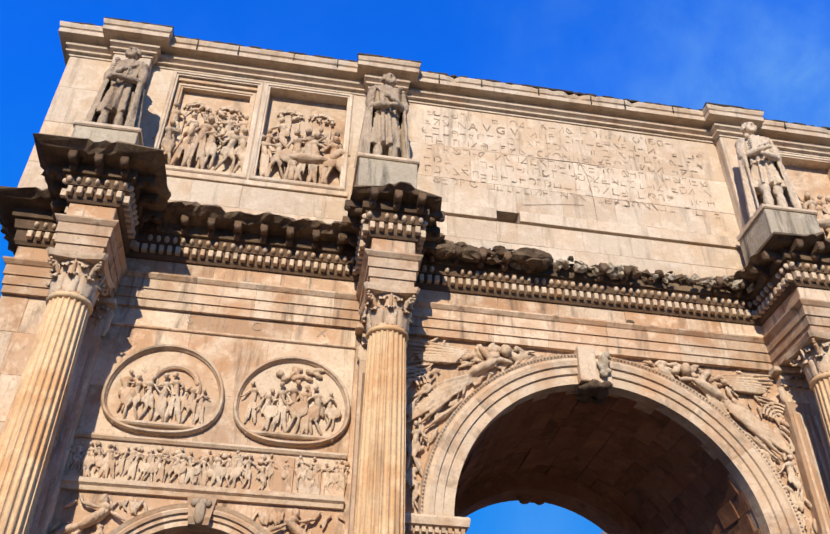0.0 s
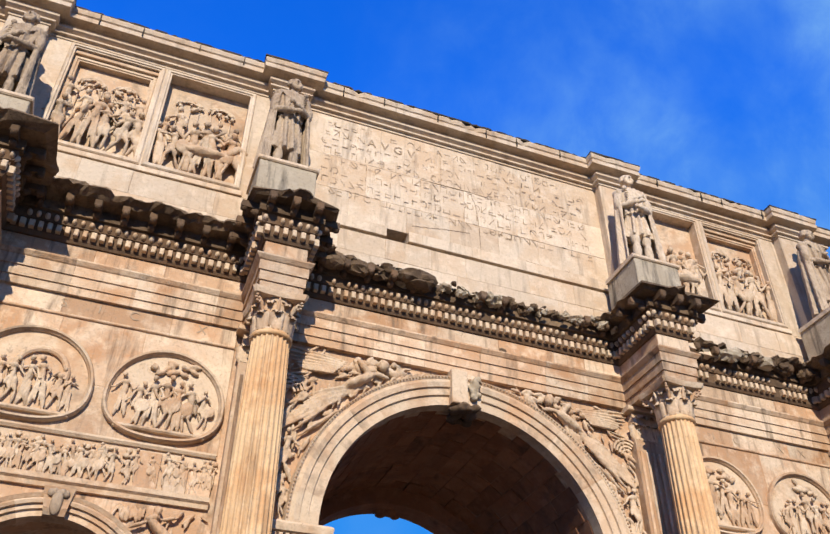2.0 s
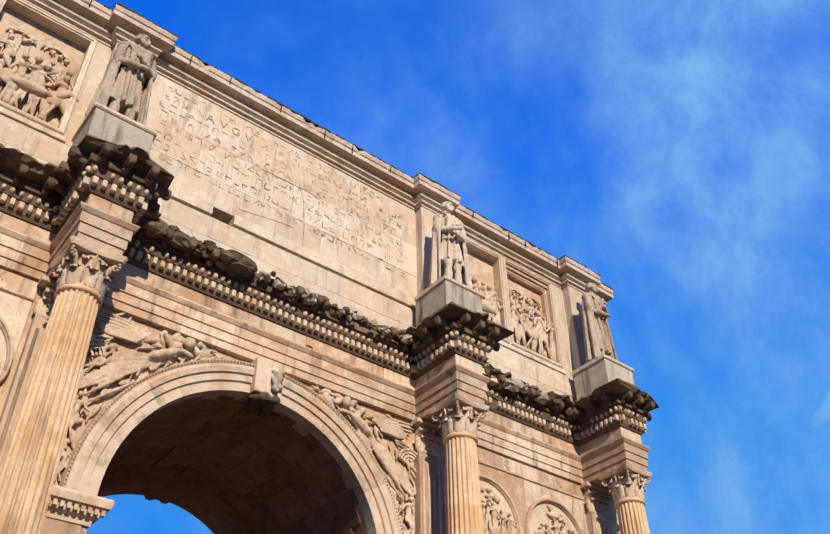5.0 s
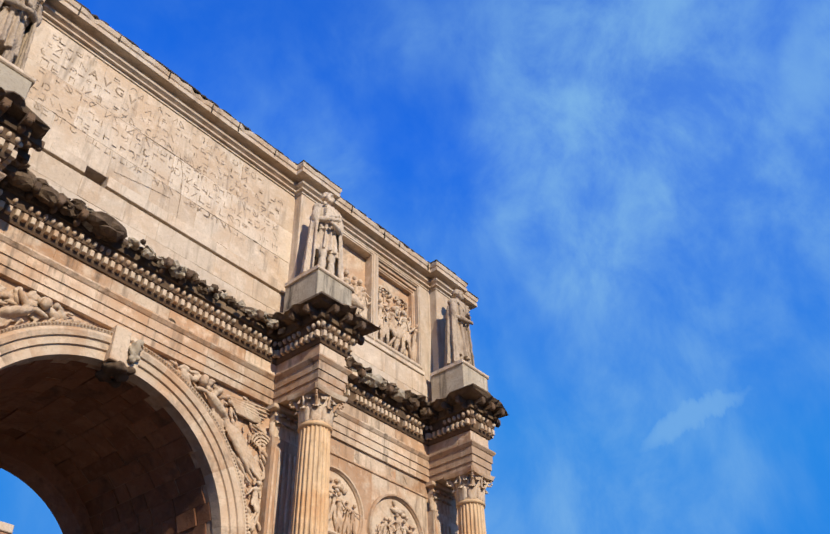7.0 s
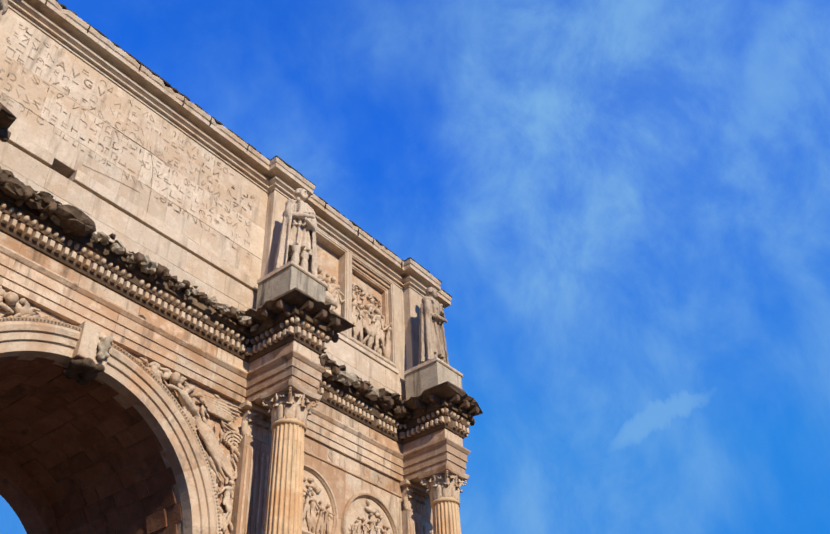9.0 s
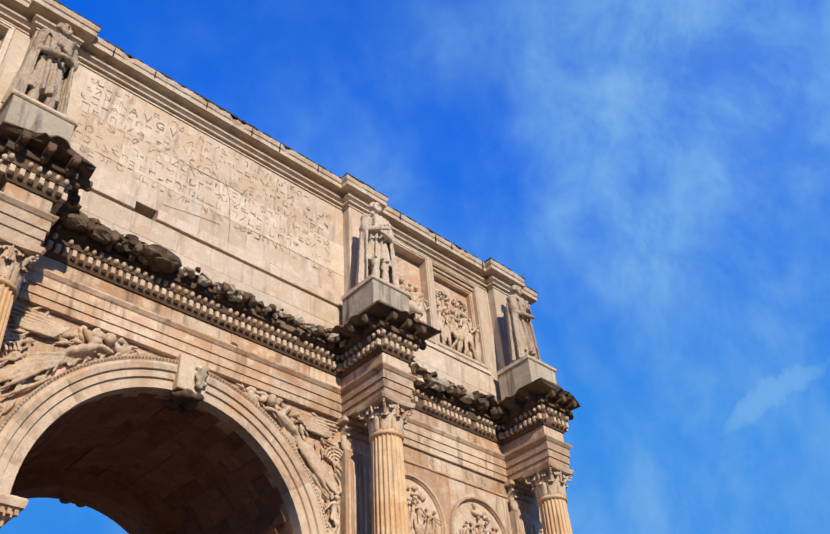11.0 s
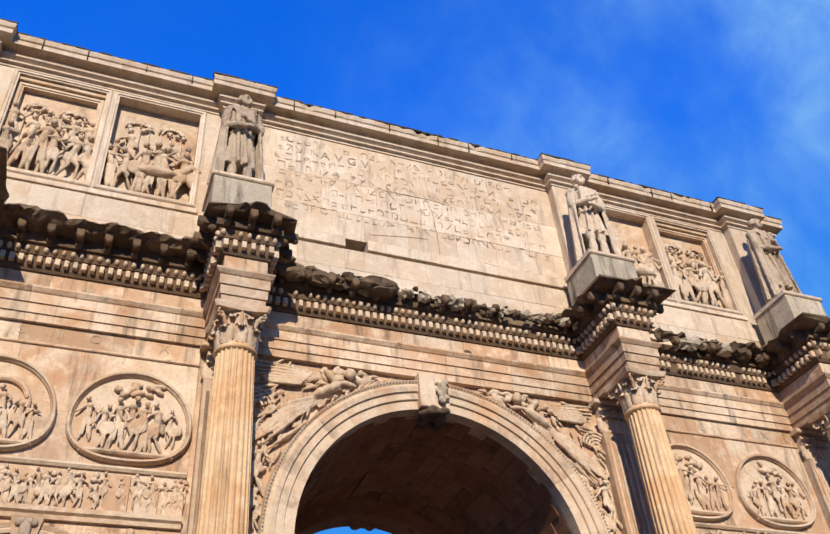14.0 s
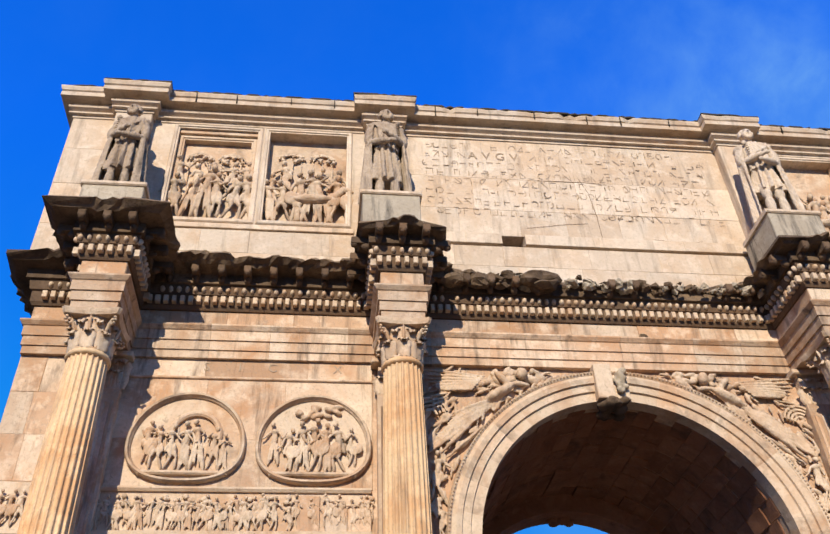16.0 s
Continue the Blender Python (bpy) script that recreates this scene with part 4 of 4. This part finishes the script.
# winged figures beside the great arch
for s in (-1, 1):
    rng = random.Random(120 + s)
    sh = Shape()
    P = lambda x, y, z: (s * x, y, z)
    sh.limb(P(2.95, -0.12, 11.4), P(2.4, -0.16, 11.75), 0.15, 0.8)              # trunk
    sh.ball(P(2.15, -0.22, 12.02), (0.13, 0.13, 0.15))                          # head
    sh.limb(P(2.4, -0.16, 11.8), P(2.0, -0.14, 11.78), 0.06)                    # arm
    for k in range(5):
        sh.limb(P(1.1 + 0.16 * k, -0.08, 12.1 - 0.03 * k), P(1.3 + 0.16 * k, -0.08, 11.92 - 0.05 * k), 0.045)
    sh.limb(P(2.5, -0.2, 11.75), P(2.75, -0.18, 12.05), 0.08)
    for k in range(9):                                                          # flying robe
        sh.limb(P(2.9 + 0.03 * k, -0.12, 11.38 - 0.05 * k), P(3.75 + 0.09 * k, -0.08, 11.05 - 0.13 * k), rng.uniform(0.035, 0.06), 0.9)
    for k in range(3):
        sh.limb(P(3.5 - 0.2 * k, -0.1, 11.0 - 0.12 * k), P(4.25 - 0.12 * k, -0.08, 10.15 - 0.1 * k), 0.06, 0.7)
    for k in range(34):
        t = rng.random()
        x, z = 4.25 - 1.75 * t, 10.35 + 1.2 * t
        sh.limb(P(x, -0.08, z + rng.uniform(0.0, 0.35)), P(x + rng.uniform(0.1, 0.45), -0.06, z - rng.uniform(0.05, 0.4)), rng.uniform(0.025, 0.05), 0.9)
    fused("winged_figure", sh, CARVED, arch, 0.02, 0.010)
    wing = Shape()
    for k in range(8):                                                          # feathers
        a = radians(6 + 9 * k)
        L = 1.55 - 0.05 * k
        wing.limb(P(2.95 + 0.05 * k, -0.12, 11.98 - 0.05 * k), P(2.95 + L * math.cos(a * 0.42), -0.08, 12.24 - L * math.sin(a) * 0.55), 0.05, 0.7)
    for k in range(4):
        wing.limb(P(3.85 + 0.05 * k, -0.08, 11.55 - 0.1 * k), P(4.42, -0.07, 11.42 - 0.13 * k), 0.04, 0.7)
    fused("wing", wing, CARVED, arch, 0.018, 0.003)
    for k in range(4):
        a0 = 0.15 if s > 0 else 0.9
        part("curl", ring_piece(s * 4.28, 10.98 + 0.02 * k, a0, a0 + 2.1, [(0.12 + 0.075 * k, 0.02), (0.12 + 0.075 * k, -0.10), (0.17 + 0.075 * k, -0.10), (0.17 + 0.075 * k, 0.02)], 10), CARVED, arch)
    foliage = Shape()
    for k in range(330):
        x, z = rng.uniform(1.0, 4.48), rng.uniform(8.3, 12.2)
        d = math.hypot(x, z - SPRING) - (R_MID + 0.74)
        if d < 0.04 or d > 1.5 or (x < 3.2 and z < 11.2):
            continue
        a = math.atan2(z - SPRING, x) + math.pi / 2 + rng.uniform(-0.7, 0.7)
        L = rng.uniform(0.06, 0.2)
        foliage.limb(P(x - L * math.cos(a), -0.03, z - L * math.sin(a)), P(x + L * math.cos(a), -0.05, z + L * math.sin(a)), rng.uniform(0.025, 0.06), 0.9)
    tagged(fused("carved_foliage", foliage, CARVED, arch, 0.018), kind="stuff")
    trophy = Shape()
    for k in range(26):
        x = rng.uniform(1.5, 3.2)
        trophy.ball(P(x, -0.07, 12.2 - rng.uniform(0, 0.28) - max(0, x - 2.3) * 0.15), (rng.uniform(0.06, 0.16), 0.08, rng.uniform(0.05, 0.11)), Euler((0, rng.uniform(-1.2, 1.2), 0)).to_matrix())
    tagged(fused("trophy_carving", trophy, CARVED, arch, 0.02), kind="stuff")
    sh = Shape()
    figure(sh, s * 4.22, 9.0, -0.02, 1.15, rng, robe=False)
    figure(sh, s * 4.15, 8.2, -0.02, 0.75, rng, robe=False)
    fused("season_figure", sh, CARVED, arch, 0.018)

# ---- stones of the main wall ----
rng = random.Random(33)
for s in (-1, 1):
    x0, x1 = (-11.05, -5.55) if s < 0 else (5.55, 11.05)
    ashlar("wall_stone", x0, x1, (9.26, 10.35, 11.84), (1.1, 2.0), 0.0, 0.06, MARBLE, body)
    ashlar("wall_stone", x0, x1, (11.86, Z_ARCH), (1.3, 2.3), -0.02, 0.08, MARBLE, body)
    part("string_course", Shape().box(x0, x1, -0.05, 0.03, 11.80, 11.86, 0.015), MARBLE, arch)
    ex0, ex1 = (-BODY, -12.15) if s < 0 else (12.15, BODY)
    ashlar("wall_stone", ex0, ex1, (4.2, 5.2, 6.3, 7.3, 8.28, 9.37, 10.4, 11.4, Z_ARCH), (0.5, 0.9), 0.0, 0.06, MARBLE, body)
    for z0, z1 in zip((4.2, 5.3, 6.3, 7.3, 8.3, 9.3, 10.4, 11.4), (5.3, 6.3, 7.3, 8.3, 9.3, 10.4, 11.4, Z_ARCH)):
        for y0 in (0.07, 2.2, 4.4):
            part("wall_stone", Shape().box(s * BODY - 0.02, s * BODY + 0.02, y0, y0 + 2.1, z0 + 0.004, z1 - 0.004), MARBLE, body)
    # the strip of blocks beside the great arch, up to the carved fields
    ashlar("wall_stone", min(s * 3.5, s * 4.55), max(s * 3.5, s * 4.55), (4.2, 5.3, 6.5, 7.55), (1.0, 1.1), 0.0, 0.06, MARBLE, body)
for p, q in segs[1:-1]:
    d = (q - p).normalized()
    nrm = Vector((d.y, -d.x))
    length, u = (q - p).length, 0.0
    while u < length - 1e-6:
        w = rng.uniform(0.9, 1.7)
        ue = length if length - (u + w) < 0.5 else u + w
        sh = Shape().box(u + 0.003, ue - 0.003, rng.uniform(-0.012, -0.004), 0.05, Z_FRIEZE + 0.004, Z_BED - 0.004, 0.008)
        ob = part("frieze_stone", sh, MARBLE, frieze)
        ob.matrix_basis = Matrix.Translation((p.x, p.y, 0)) @ Matrix.Rotation(math.atan2(nrm.x, -nrm.y), 4, "Z")
        u = ue
part("block_core", Shape().box(-BODY + 0.3, BODY - 0.3, 0.0, 0.4, Z_ARCH + 0.01, Z_TOP), MARBLE, arch)
for cx in COLS:
    part("entablature_block", Shape().box(cx - 0.42, cx + 0.42, BLOCK_Y + 0.05, 0.0, Z_ARCH + 0.004, Z_TOP - 0.05), MARBLE, arch)
    part("block_bed", Shape().box(cx - 0.74, cx + 0.74, BLOCK_Y - 0.25, 0.0, Z_BED + 0.64, Z_TOP + 0.06, 0.06), CRUST_SHADE, arch)
pit = Shape()
for k in range(6):
    pit.ball((1.02 + 0.02 * math.cos(k), -0.11, 13.25 + 0.02 * math.sin(k * 2)), (0.09, 0.012, 0.05))
part("broken_spot", pit, CRUST_SHADE, arch)


def lettering(text, x, z, y, size, gap):
    """Letters of the vows over the side bays, the shade of their cuts put into the colour."""
    for k, ch in enumerate(text):
        if ch == " ":
            continue
        cu = bpy.data.curves.new("letter", "FONT")
        cu.body, cu.size, cu.extrude, cu.align_x = ch, size, 0.004, "CENTER"
        tmp = bpy.data.objects.new("letter", cu)
        me = bpy.data.meshes.new_from_object(tmp)
        bpy.data.objects.remove(tmp)
        me.materials.append(LETTER_SHADE)
        ob = new("letter", me)
        ob.parent = arch
        ob.matrix_basis = pose(x + k * gap, y, z, 90, 0, 0)


lettering("AVGV", -2.66, 19.31, -0.010, 0.40, 0.40)
lettering("SIC X", -9.2, 12.02, -0.028, 0.30, 0.72)
lettering("SIC XX", 6.4, 11.96, -0.028, 0.30, 0.72)

# ---- columns, pilasters and their pedestals ----
LEAF_N = 7


def leaf_mesh(name, w, h, curl):
    """An acanthus leaf that rises and curls outwards (towards -y)."""
    v, f = [], []
    for k in range(LEAF_N):
        t = k / (LEAF_N - 1)
        z = h * math.sin(min(t * 1.15, 1.0) * math.pi / 2) - (max(0, t - 0.8) * h * 0.9)
        y = -0.02 - curl * t ** 3
        half = w * (0.75 + 0.5 * math.sin(t * math.pi)) * (1 - 0.45 * t ** 3) * (1 + 0.28 * (k % 2))
        v += [(-half, y + 0.055, z), (-half * 0.5, y - 0.022, z), (0, y + 0.028, z), (half * 0.5, y - 0.022, z), (half, y + 0.055, z)]
    for k in range(LEAF_N - 1):
        for j in range(4):
            f.append((k * 5 + j, k * 5 + j + 1, k * 5 + 6 + j, k * 5 + 5 + j))
    n = len(v)
    v += [(x * 0.92, y + 0.03, z) for x, y, z in v]
    f += [tuple(reversed([i + n for i in q])) for q in f]
    for k in range(LEAF_N - 1):
        f += [(k * 5, k * 5 + 5, n + k * 5 + 5, n + k * 5), (k * 5 + 4, n + k * 5 + 4, n + k * 5 + 9, k * 5 + 9)]
    return Shape().add(v, f).mesh(name, CARVED, True)


low_leaf, high_leaf = leaf_mesh("leaf", 0.135, 0.42, 0.13), leaf_mesh("leaf", 0.125, 0.68, 0.15)
CAP0, CAP1 = 11.42, Z_ARCH


def abacus(half, z0, z1, hollow=0.13):
    v = []
    n = 6
    for z, q in ((z0, 0.95), (z0 + (z1 - z0) * 0.5, 1.0), (z1, 1.03)):
        for side in range(4):
            a = side * math.pi / 2
            for k in range(n):
                t = -0.88 + 1.76 * k / (n - 1)
                x, y = t * half * q, -half * q * (1 - hollow * (1 - t * t))
                v.append((x * math.cos(a) - y * math.sin(a), x * math.sin(a) + y * math.cos(a), z))
    m = 4 * n
    f = [(r * m + j, r * m + (j + 1) % m, (r + 1) * m + (j + 1) % m, (r + 1) * m + j) for r in range(2) for j in range(m)]
    f += [tuple(range(m - 1, -1, -1)), tuple(range(2 * m, 3 * m))]
    return v, f


def flute(a, k):
    ph = (a * 22 / (2 * math.pi)) % 1.0
    return 1.0 if ph < 0.22 else 1.0 - 0.085 * math.sin(math.pi * (ph - 0.22) / 0.78) ** 0.6


def column(name):
    col = empty(name)
    shaft = [(0.49, 4.62), (0.46, 4.72), (0.462, 5.5), (0.46, 6.6), (0.452, 7.7), (0.44, 8.8), (0.425, 9.9), (0.408, 10.8), (0.398, 11.30)]
    part("shaft", Shape().lathe(shaft, 22 * 9, shape=lambda a, k: flute(a, k) if k else 1.0), YELLOW, col, "fluted yellow marble shaft")
    part("neck_ring", Shape().lathe([(0.39, 11.29), (0.435, 11.31), (0.45, 11.35), (0.435, 11.40), (0.40, 11.43)], 40), YELLOW, col, smooth=True)
    base = Shape().lathe([(0.62, 4.28), (0.66, 4.34), (0.62, 4.41), (0.54, 4.45), (0.53, 4.50), (0.58, 4.54), (0.57, 4.60), (0.49, 4.63)], 40)
    base.box(-0.66, 0.66, -0.66, 0.66, 4.12, 4.28, 0.02)
    part("base", base, MARBLE, col)
    cap = part("capital", Shape().lathe([(0.35, CAP0), (0.34, CAP0 + 0.35), (0.36, CAP0 + 0.58), (0.47, CAP0 + 0.76)], 32), CARVED, col, "carved leafy capital", smooth=True)
    v, f = abacus(0.60, CAP1 - 0.13, CAP1 - 0.002)
    part("abacus", Shape().add(v, f), CARVED, cap)
    for k in range(8):
        for me, r, off in ((low_leaf, 0.40, 0.0), (high_leaf, 0.375, 0.5)):
            ob = new("leaf", me)
            ob.parent = cap
            a = (k + off) * math.pi / 4
            ob.matrix_basis = Matrix.Rotation(a, 4, "Z") @ Matrix.Translation((0, -r, CAP0))
    for k in range(4):
        sh = Shape()
        a = math.pi / 4 + k * math.pi / 2
        for t in range(9):
            q = t / 8 * 2.1 * math.pi
            rad = 0.11 * (1 - t / 11)
            d = 0.60 + rad * math.sin(q)
            sh.ball((d * math.cos(a), d * math.sin(a), CAP1 - 0.24 + rad * math.cos(q)), (0.036, 0.036, 0.032))
        sh.limb((0.40 * math.cos(a), 0.40 * math.sin(a), CAP0 + 0.42), (0.60 * math.cos(a), 0.60 * math.sin(a), CAP1 - 0.15), 0.045)
        part("volute", sh, CARVED, cap, smooth=True)
    for k in range(8):
        a = (k + 0.5) * math.pi / 4 + math.pi / 8
        sh = Shape().limb((0.38 * math.cos(a), 0.38 * math.sin(a), CAP0 + 0.3), (0.50 * math.cos(a), 0.50 * math.sin(a), CAP1 - 0.16), 0.035)
        part("stem", sh, CARVED, cap, smooth=True)
    return col


first = tagged(column("column"), "fluted yellow marble column with a leafy white capital", "column", "columns of the arch")
first.location = (COLS[0], COL_Y, 0)
for cx in COLS[1:]:
    copy_thing(first, pose(cx, COL_Y, 0))

ped = empty("column_pedestal")
part("die", Shape().box(-0.74, 0.74, -0.74, 1.28, 0.55, 3.75, 0.03), MARBLE, ped)
part("plinth", Shape().box(-0.95, 0.95, -0.95, 1.28, 0.0, 0.45, 0.03).box(-0.85, 0.85, -0.85, 1.28, 0.45, 0.56, 0.04), MARBLE, ped)
part("cap", Shape().box(-0.82, 0.82, -0.82, 1.28, 3.75, 3.88, 0.04).box(-0.92, 0.92, -0.92, 1.28, 3.88, 4.12, 0.04), MARBLE, ped)
tagged(ped, "tall moulded marble pedestal under a column", "pedestal", "pedestals under the columns")
ped.location = (COLS[0], COL_Y, 0)
for cx in COLS[1:]:
    copy_thing(ped, pose(cx, COL_Y, 0))

for cx in COLS:
    pil = part("wall_pilaster", Shape().box(cx - 0.45, cx + 0.45, -0.20, 0.03, 4.12, 11.42, 0.015), MARBLE, arch)
    for k in range(5):
        x = cx - 0.34 + 0.17 * k
        part("rib", Shape().box(x - 0.035, x + 0.035, -0.235, -0.19, 4.9, 11.1, 0.012), MARBLE, pil)
    cap = part("pilaster_capital", Shape().box(cx - 0.42, cx + 0.42, -0.19, 0.03, 11.42, Z_ARCH - 0.13).box(cx - 0.58, cx + 0.58, -0.32, 0.03, Z_ARCH - 0.13, Z_ARCH - 0.004, 0.02), CARVED, arch)
    for k in range(4):
        for me, dx in ((low_leaf, 0.0), (high_leaf, 0.12)):
            ob = new("leaf", me)
            ob.parent = cap
            ob.matrix_basis = pose(cx - 0.36 + 0.22 * k + dx, -0.17, 11.42)

# ---- statues on their pedestals ----
STAT_X = (-11.66, -5.17, 5.10, 11.85)
stand = empty("statue_pedestal")
part("die", Shape().box(-0.70, 0.70, -0.56, 0.80, 0.0, 1.50, 0.02), GREY, stand, "streaked grey marble block")
part("cap", Shape().box(-0.75, 0.75, -0.61, 0.80, 1.50, 1.63, 0.03), PALE, stand)
part("foot", Shape().box(-0.78, 0.78, -0.64, 0.80, 0.0, 0.16, 0.05), GREY, stand)
tagged(stand, "streaked grey marble statue pedestal on the cornice", "pedestal", "statue pedestals on the cornice")
stand.location = (STAT_X[0], -1.07, Z_TOP - 0.12)
for x in STAT_X[1:]:
    copy_thing(stand, pose(x, -1.07, Z_TOP))


def statue(seed, mat, label, turn, place, size):
    """A captive in a belted tunic and trousers, hands crossed before him, a cloak hanging to the ground behind."""
    rng = random.Random(seed)
    sh = Shape()
    sh.box(-0.50, 0.50, -0.36, 0.36, 0.0, 0.10)
    ph = rng.uniform(0, 6)
    hem = {2: 0.95, 3: 0.78, 4: 0.55, 5: 1.15}[seed]

    def oval(a, flat):
        return 1 / math.sqrt(math.cos(a) ** 2 + (math.sin(a) / flat) ** 2)

    def rings(points, n):
        zs = [p[1] for p in points]
        return [(float(np.interp(zs[0] + (zs[-1] - zs[0]) * k / (n - 1), zs, [p[0] for p in points])), zs[0] + (zs[-1] - zs[0]) * k / (n - 1)) for k in range(n)]

    def fold(a, k):
        low = 1 - k / 25
        return oval(a, 0.74) * (1 + (0.05 + 0.20 * low) * math.sin(9 * a + ph + 1.8 * math.sin(2.5 * low + ph)) + 0.04 * math.sin(17 * a - 5 * low))

    sh.lathe(rings([(0.40, hem), (0.40, hem + 0.15), (0.35, 1.75), (0.29, 2.0), (0.33, 2.10), (0.38, 2.45), (0.42, 2.75), (0.40, 2.98), (0.22, 3.10), (0.13, 3.20)], 26), 96, shape=fold)
    # the cloak: a thick curved sheet behind, open in front
    v, rows_n, cols_n = [], 18, 40
    for side in (1.0, 0.88):
        for r in range(rows_n):
            t = r / (rows_n - 1)
            z = 0.12 + 2.92 * t
            half = (0.68 - 0.15 * t) if t < 0.88 else 0.55 - 1.8 * (t - 0.88)
            for c in range(cols_n):
                a = math.pi * (-0.20 + 1.40 * c / (cols_n - 1))
                q = half * side * (1 + 0.13 * math.sin(11 * a + ph + 1.5 * t) * (1.25 - t))
                v.append((q * math.cos(a), 0.02 + q * 0.66 * math.sin(a), z))
    n = rows_n * cols_n
    f = []
    for r in range(rows_n - 1):
        for c in range(cols_n - 1):
            i = r * cols_n + c
            f += [(i, i + 1, i + cols_n + 1, i + cols_n), (n + i, n + i + cols_n, n + i + cols_n + 1, n + i + 1)]
        for c in (0, cols_n - 1):
            i = r * cols_n + c
            f.append((i, i + cols_n, n + i + cols_n, n + i) if c == 0 else (i, n + i, n + i + cols_n, i + cols_n))
    for c in range(cols_n - 1):
        for r in (0, rows_n - 1):
            i = r * cols_n + c
            f.append((i, n + i, n + i + 1, i + 1) if r == 0 else (i, i + 1, n + i + 1, n + i))
    sh.add(v, f)
    for s in (-1, 1):
        # legs in loose trousers, and shoes
        fwd = 0.07 if s == turn else 0.0
        sh.limb((s * 0.17, -0.02, 1.55), (s * 0.19, -0.10 - fwd, 0.85), 0.165)
        sh.limb((s * 0.19, -0.10 - fwd, 0.90), (s * 0.21, -0.04 - fwd, 0.22), 0.135)
        sh.limb((s * 0.21, -0.02 - fwd, 0.15), (s * 0.26, -0.27 - fwd, 0.14), 0.085)
        # shoulders and arms, the forearms meeting at the waist
        sh.ball((s * 0.38, 0.0, 2.90), (0.19, 0.19, 0.17))
        elbow = (s * 0.52, -0.10, 2.26 + 0.05 * s * turn)
        wrist = (-s * 0.06, -0.48, 2.20 + 0.13 * s * turn)
        sh.limb((s * 0.42, -0.04, 2.88), elbow, 0.14)
        sh.limb(elbow, wrist, 0.105)
        sh.ball((wrist[0] - s * 0.05, wrist[1] - 0.02, wrist[2]), (0.10, 0.06, 0.075))
        for q in range(3):
            sh.limb((s * (0.36 + 0.05 * q), -0.20 + 0.05 * q, 2.98 - 0.04 * q), (s * (0.54 + 0.02 * q), -0.14 + 0.07 * q, 2.05 - 0.2 * q), 0.04)
    # cloak drawn across the chest and fastened on one shoulder
    for q in range(6):
        sh.limb((-turn * (0.40 - 0.02 * q), -0.16 - 0.02 * q, 3.02 - 0.05 * q), (turn * 0.34, -0.33, 2.82 - 0.09 * q), 0.042)
    sh.ball((turn * 0.30, -0.27, 2.98), (0.08, 0.06, 0.08))
    # belt
    for k in range(20):
        a = 2 * math.pi * k / 20
        sh.ball((0.31 * math.cos(a), 0.24 * math.sin(a), 2.02), (0.065, 0.055, 0.035))
    # head: face, beard, brow, nose and thick hair
    hx = turn * 0.03
    sh.limb((0, 0, 3.10), (hx, -0.02, 3.36), 0.12)
    sh.ball((hx, -0.06, 3.50), (0.145, 0.185, 0.215))
    sh.ball((hx, 0.03, 3.58), (0.185, 0.20, 0.19))
    for q in range(9):
        a = math.pi * (-0.05 + 1.1 * q / 8)
        sh.ball((hx + 0.18 * math.cos(a), -0.02, 3.50 + 0.19 * math.sin(a)), (0.06, 0.10, 0.065))
    for q in range(7):
        a = math.pi * (1.0 + q / 6)
        sh.ball((hx + 0.115 * math.cos(a), -0.17, 3.42 + 0.12 * math.sin(a)), (0.055, 0.07, 0.075))
    sh.limb((hx, -0.235, 3.54), (hx, -0.27, 3.475), 0.026)
    sh.limb((hx - 0.10, -0.205, 3.57), (hx + 0.10, -0.205, 3.57), 0.026)
    ob = fused("statue", sh, mat, None, 0.018, 0.004, folds=0.010)
    ob.matrix_basis = Matrix.Translation(place) @ Matrix.Rotation(radians(8 * turn), 4, "Z") @ Matrix.Diagonal((size * 0.98, size, size, 1))
    return tagged(ob, label, "statue", "statues of draped captives")


for x, seed, mat, label, turn, size in ((STAT_X[0] - 0.12, 2, STATUE, "dark weathered marble statue of a cloaked man", -1, 0.90), (STAT_X[1] - 0.06, 3, STATUE, "veined marble statue of a cloaked bearded man", 1, 0.965),
                                        (STAT_X[2] + 0.05, 5, PALE, "pale marble statue of a man in a short tunic", -1, 0.98), (STAT_X[3], 4, STATUE, "grey marble statue of a long-robed standing man", 1, 0.96)):
    statue(seed, mat, label, turn, (x, -1.05, Z_TOP + (1.51 if seed == 2 else 1.63)), size)

# ---- distance ----
far = empty("brick_tower")
tx, ty, tz = 43.5, 100.0, 47.2
part("wall", Shape().box(tx - 2.6, tx, ty, ty + 8, 0, tz - 1.2), BRICK, far)
part("cornice", Shape().box(tx - 2.9, tx + 0.3, ty - 0.3, ty + 8.3, tz - 1.2, tz, 0.1), PALE, far)
part("window", Shape().box(tx - 1.8, tx - 0.8, ty - 0.05, ty + 0.1, tz - 6, tz - 3.5), CRUST_SHADE, far)
tagged(far, "far brick tower with a pale stone cornice", "tower")
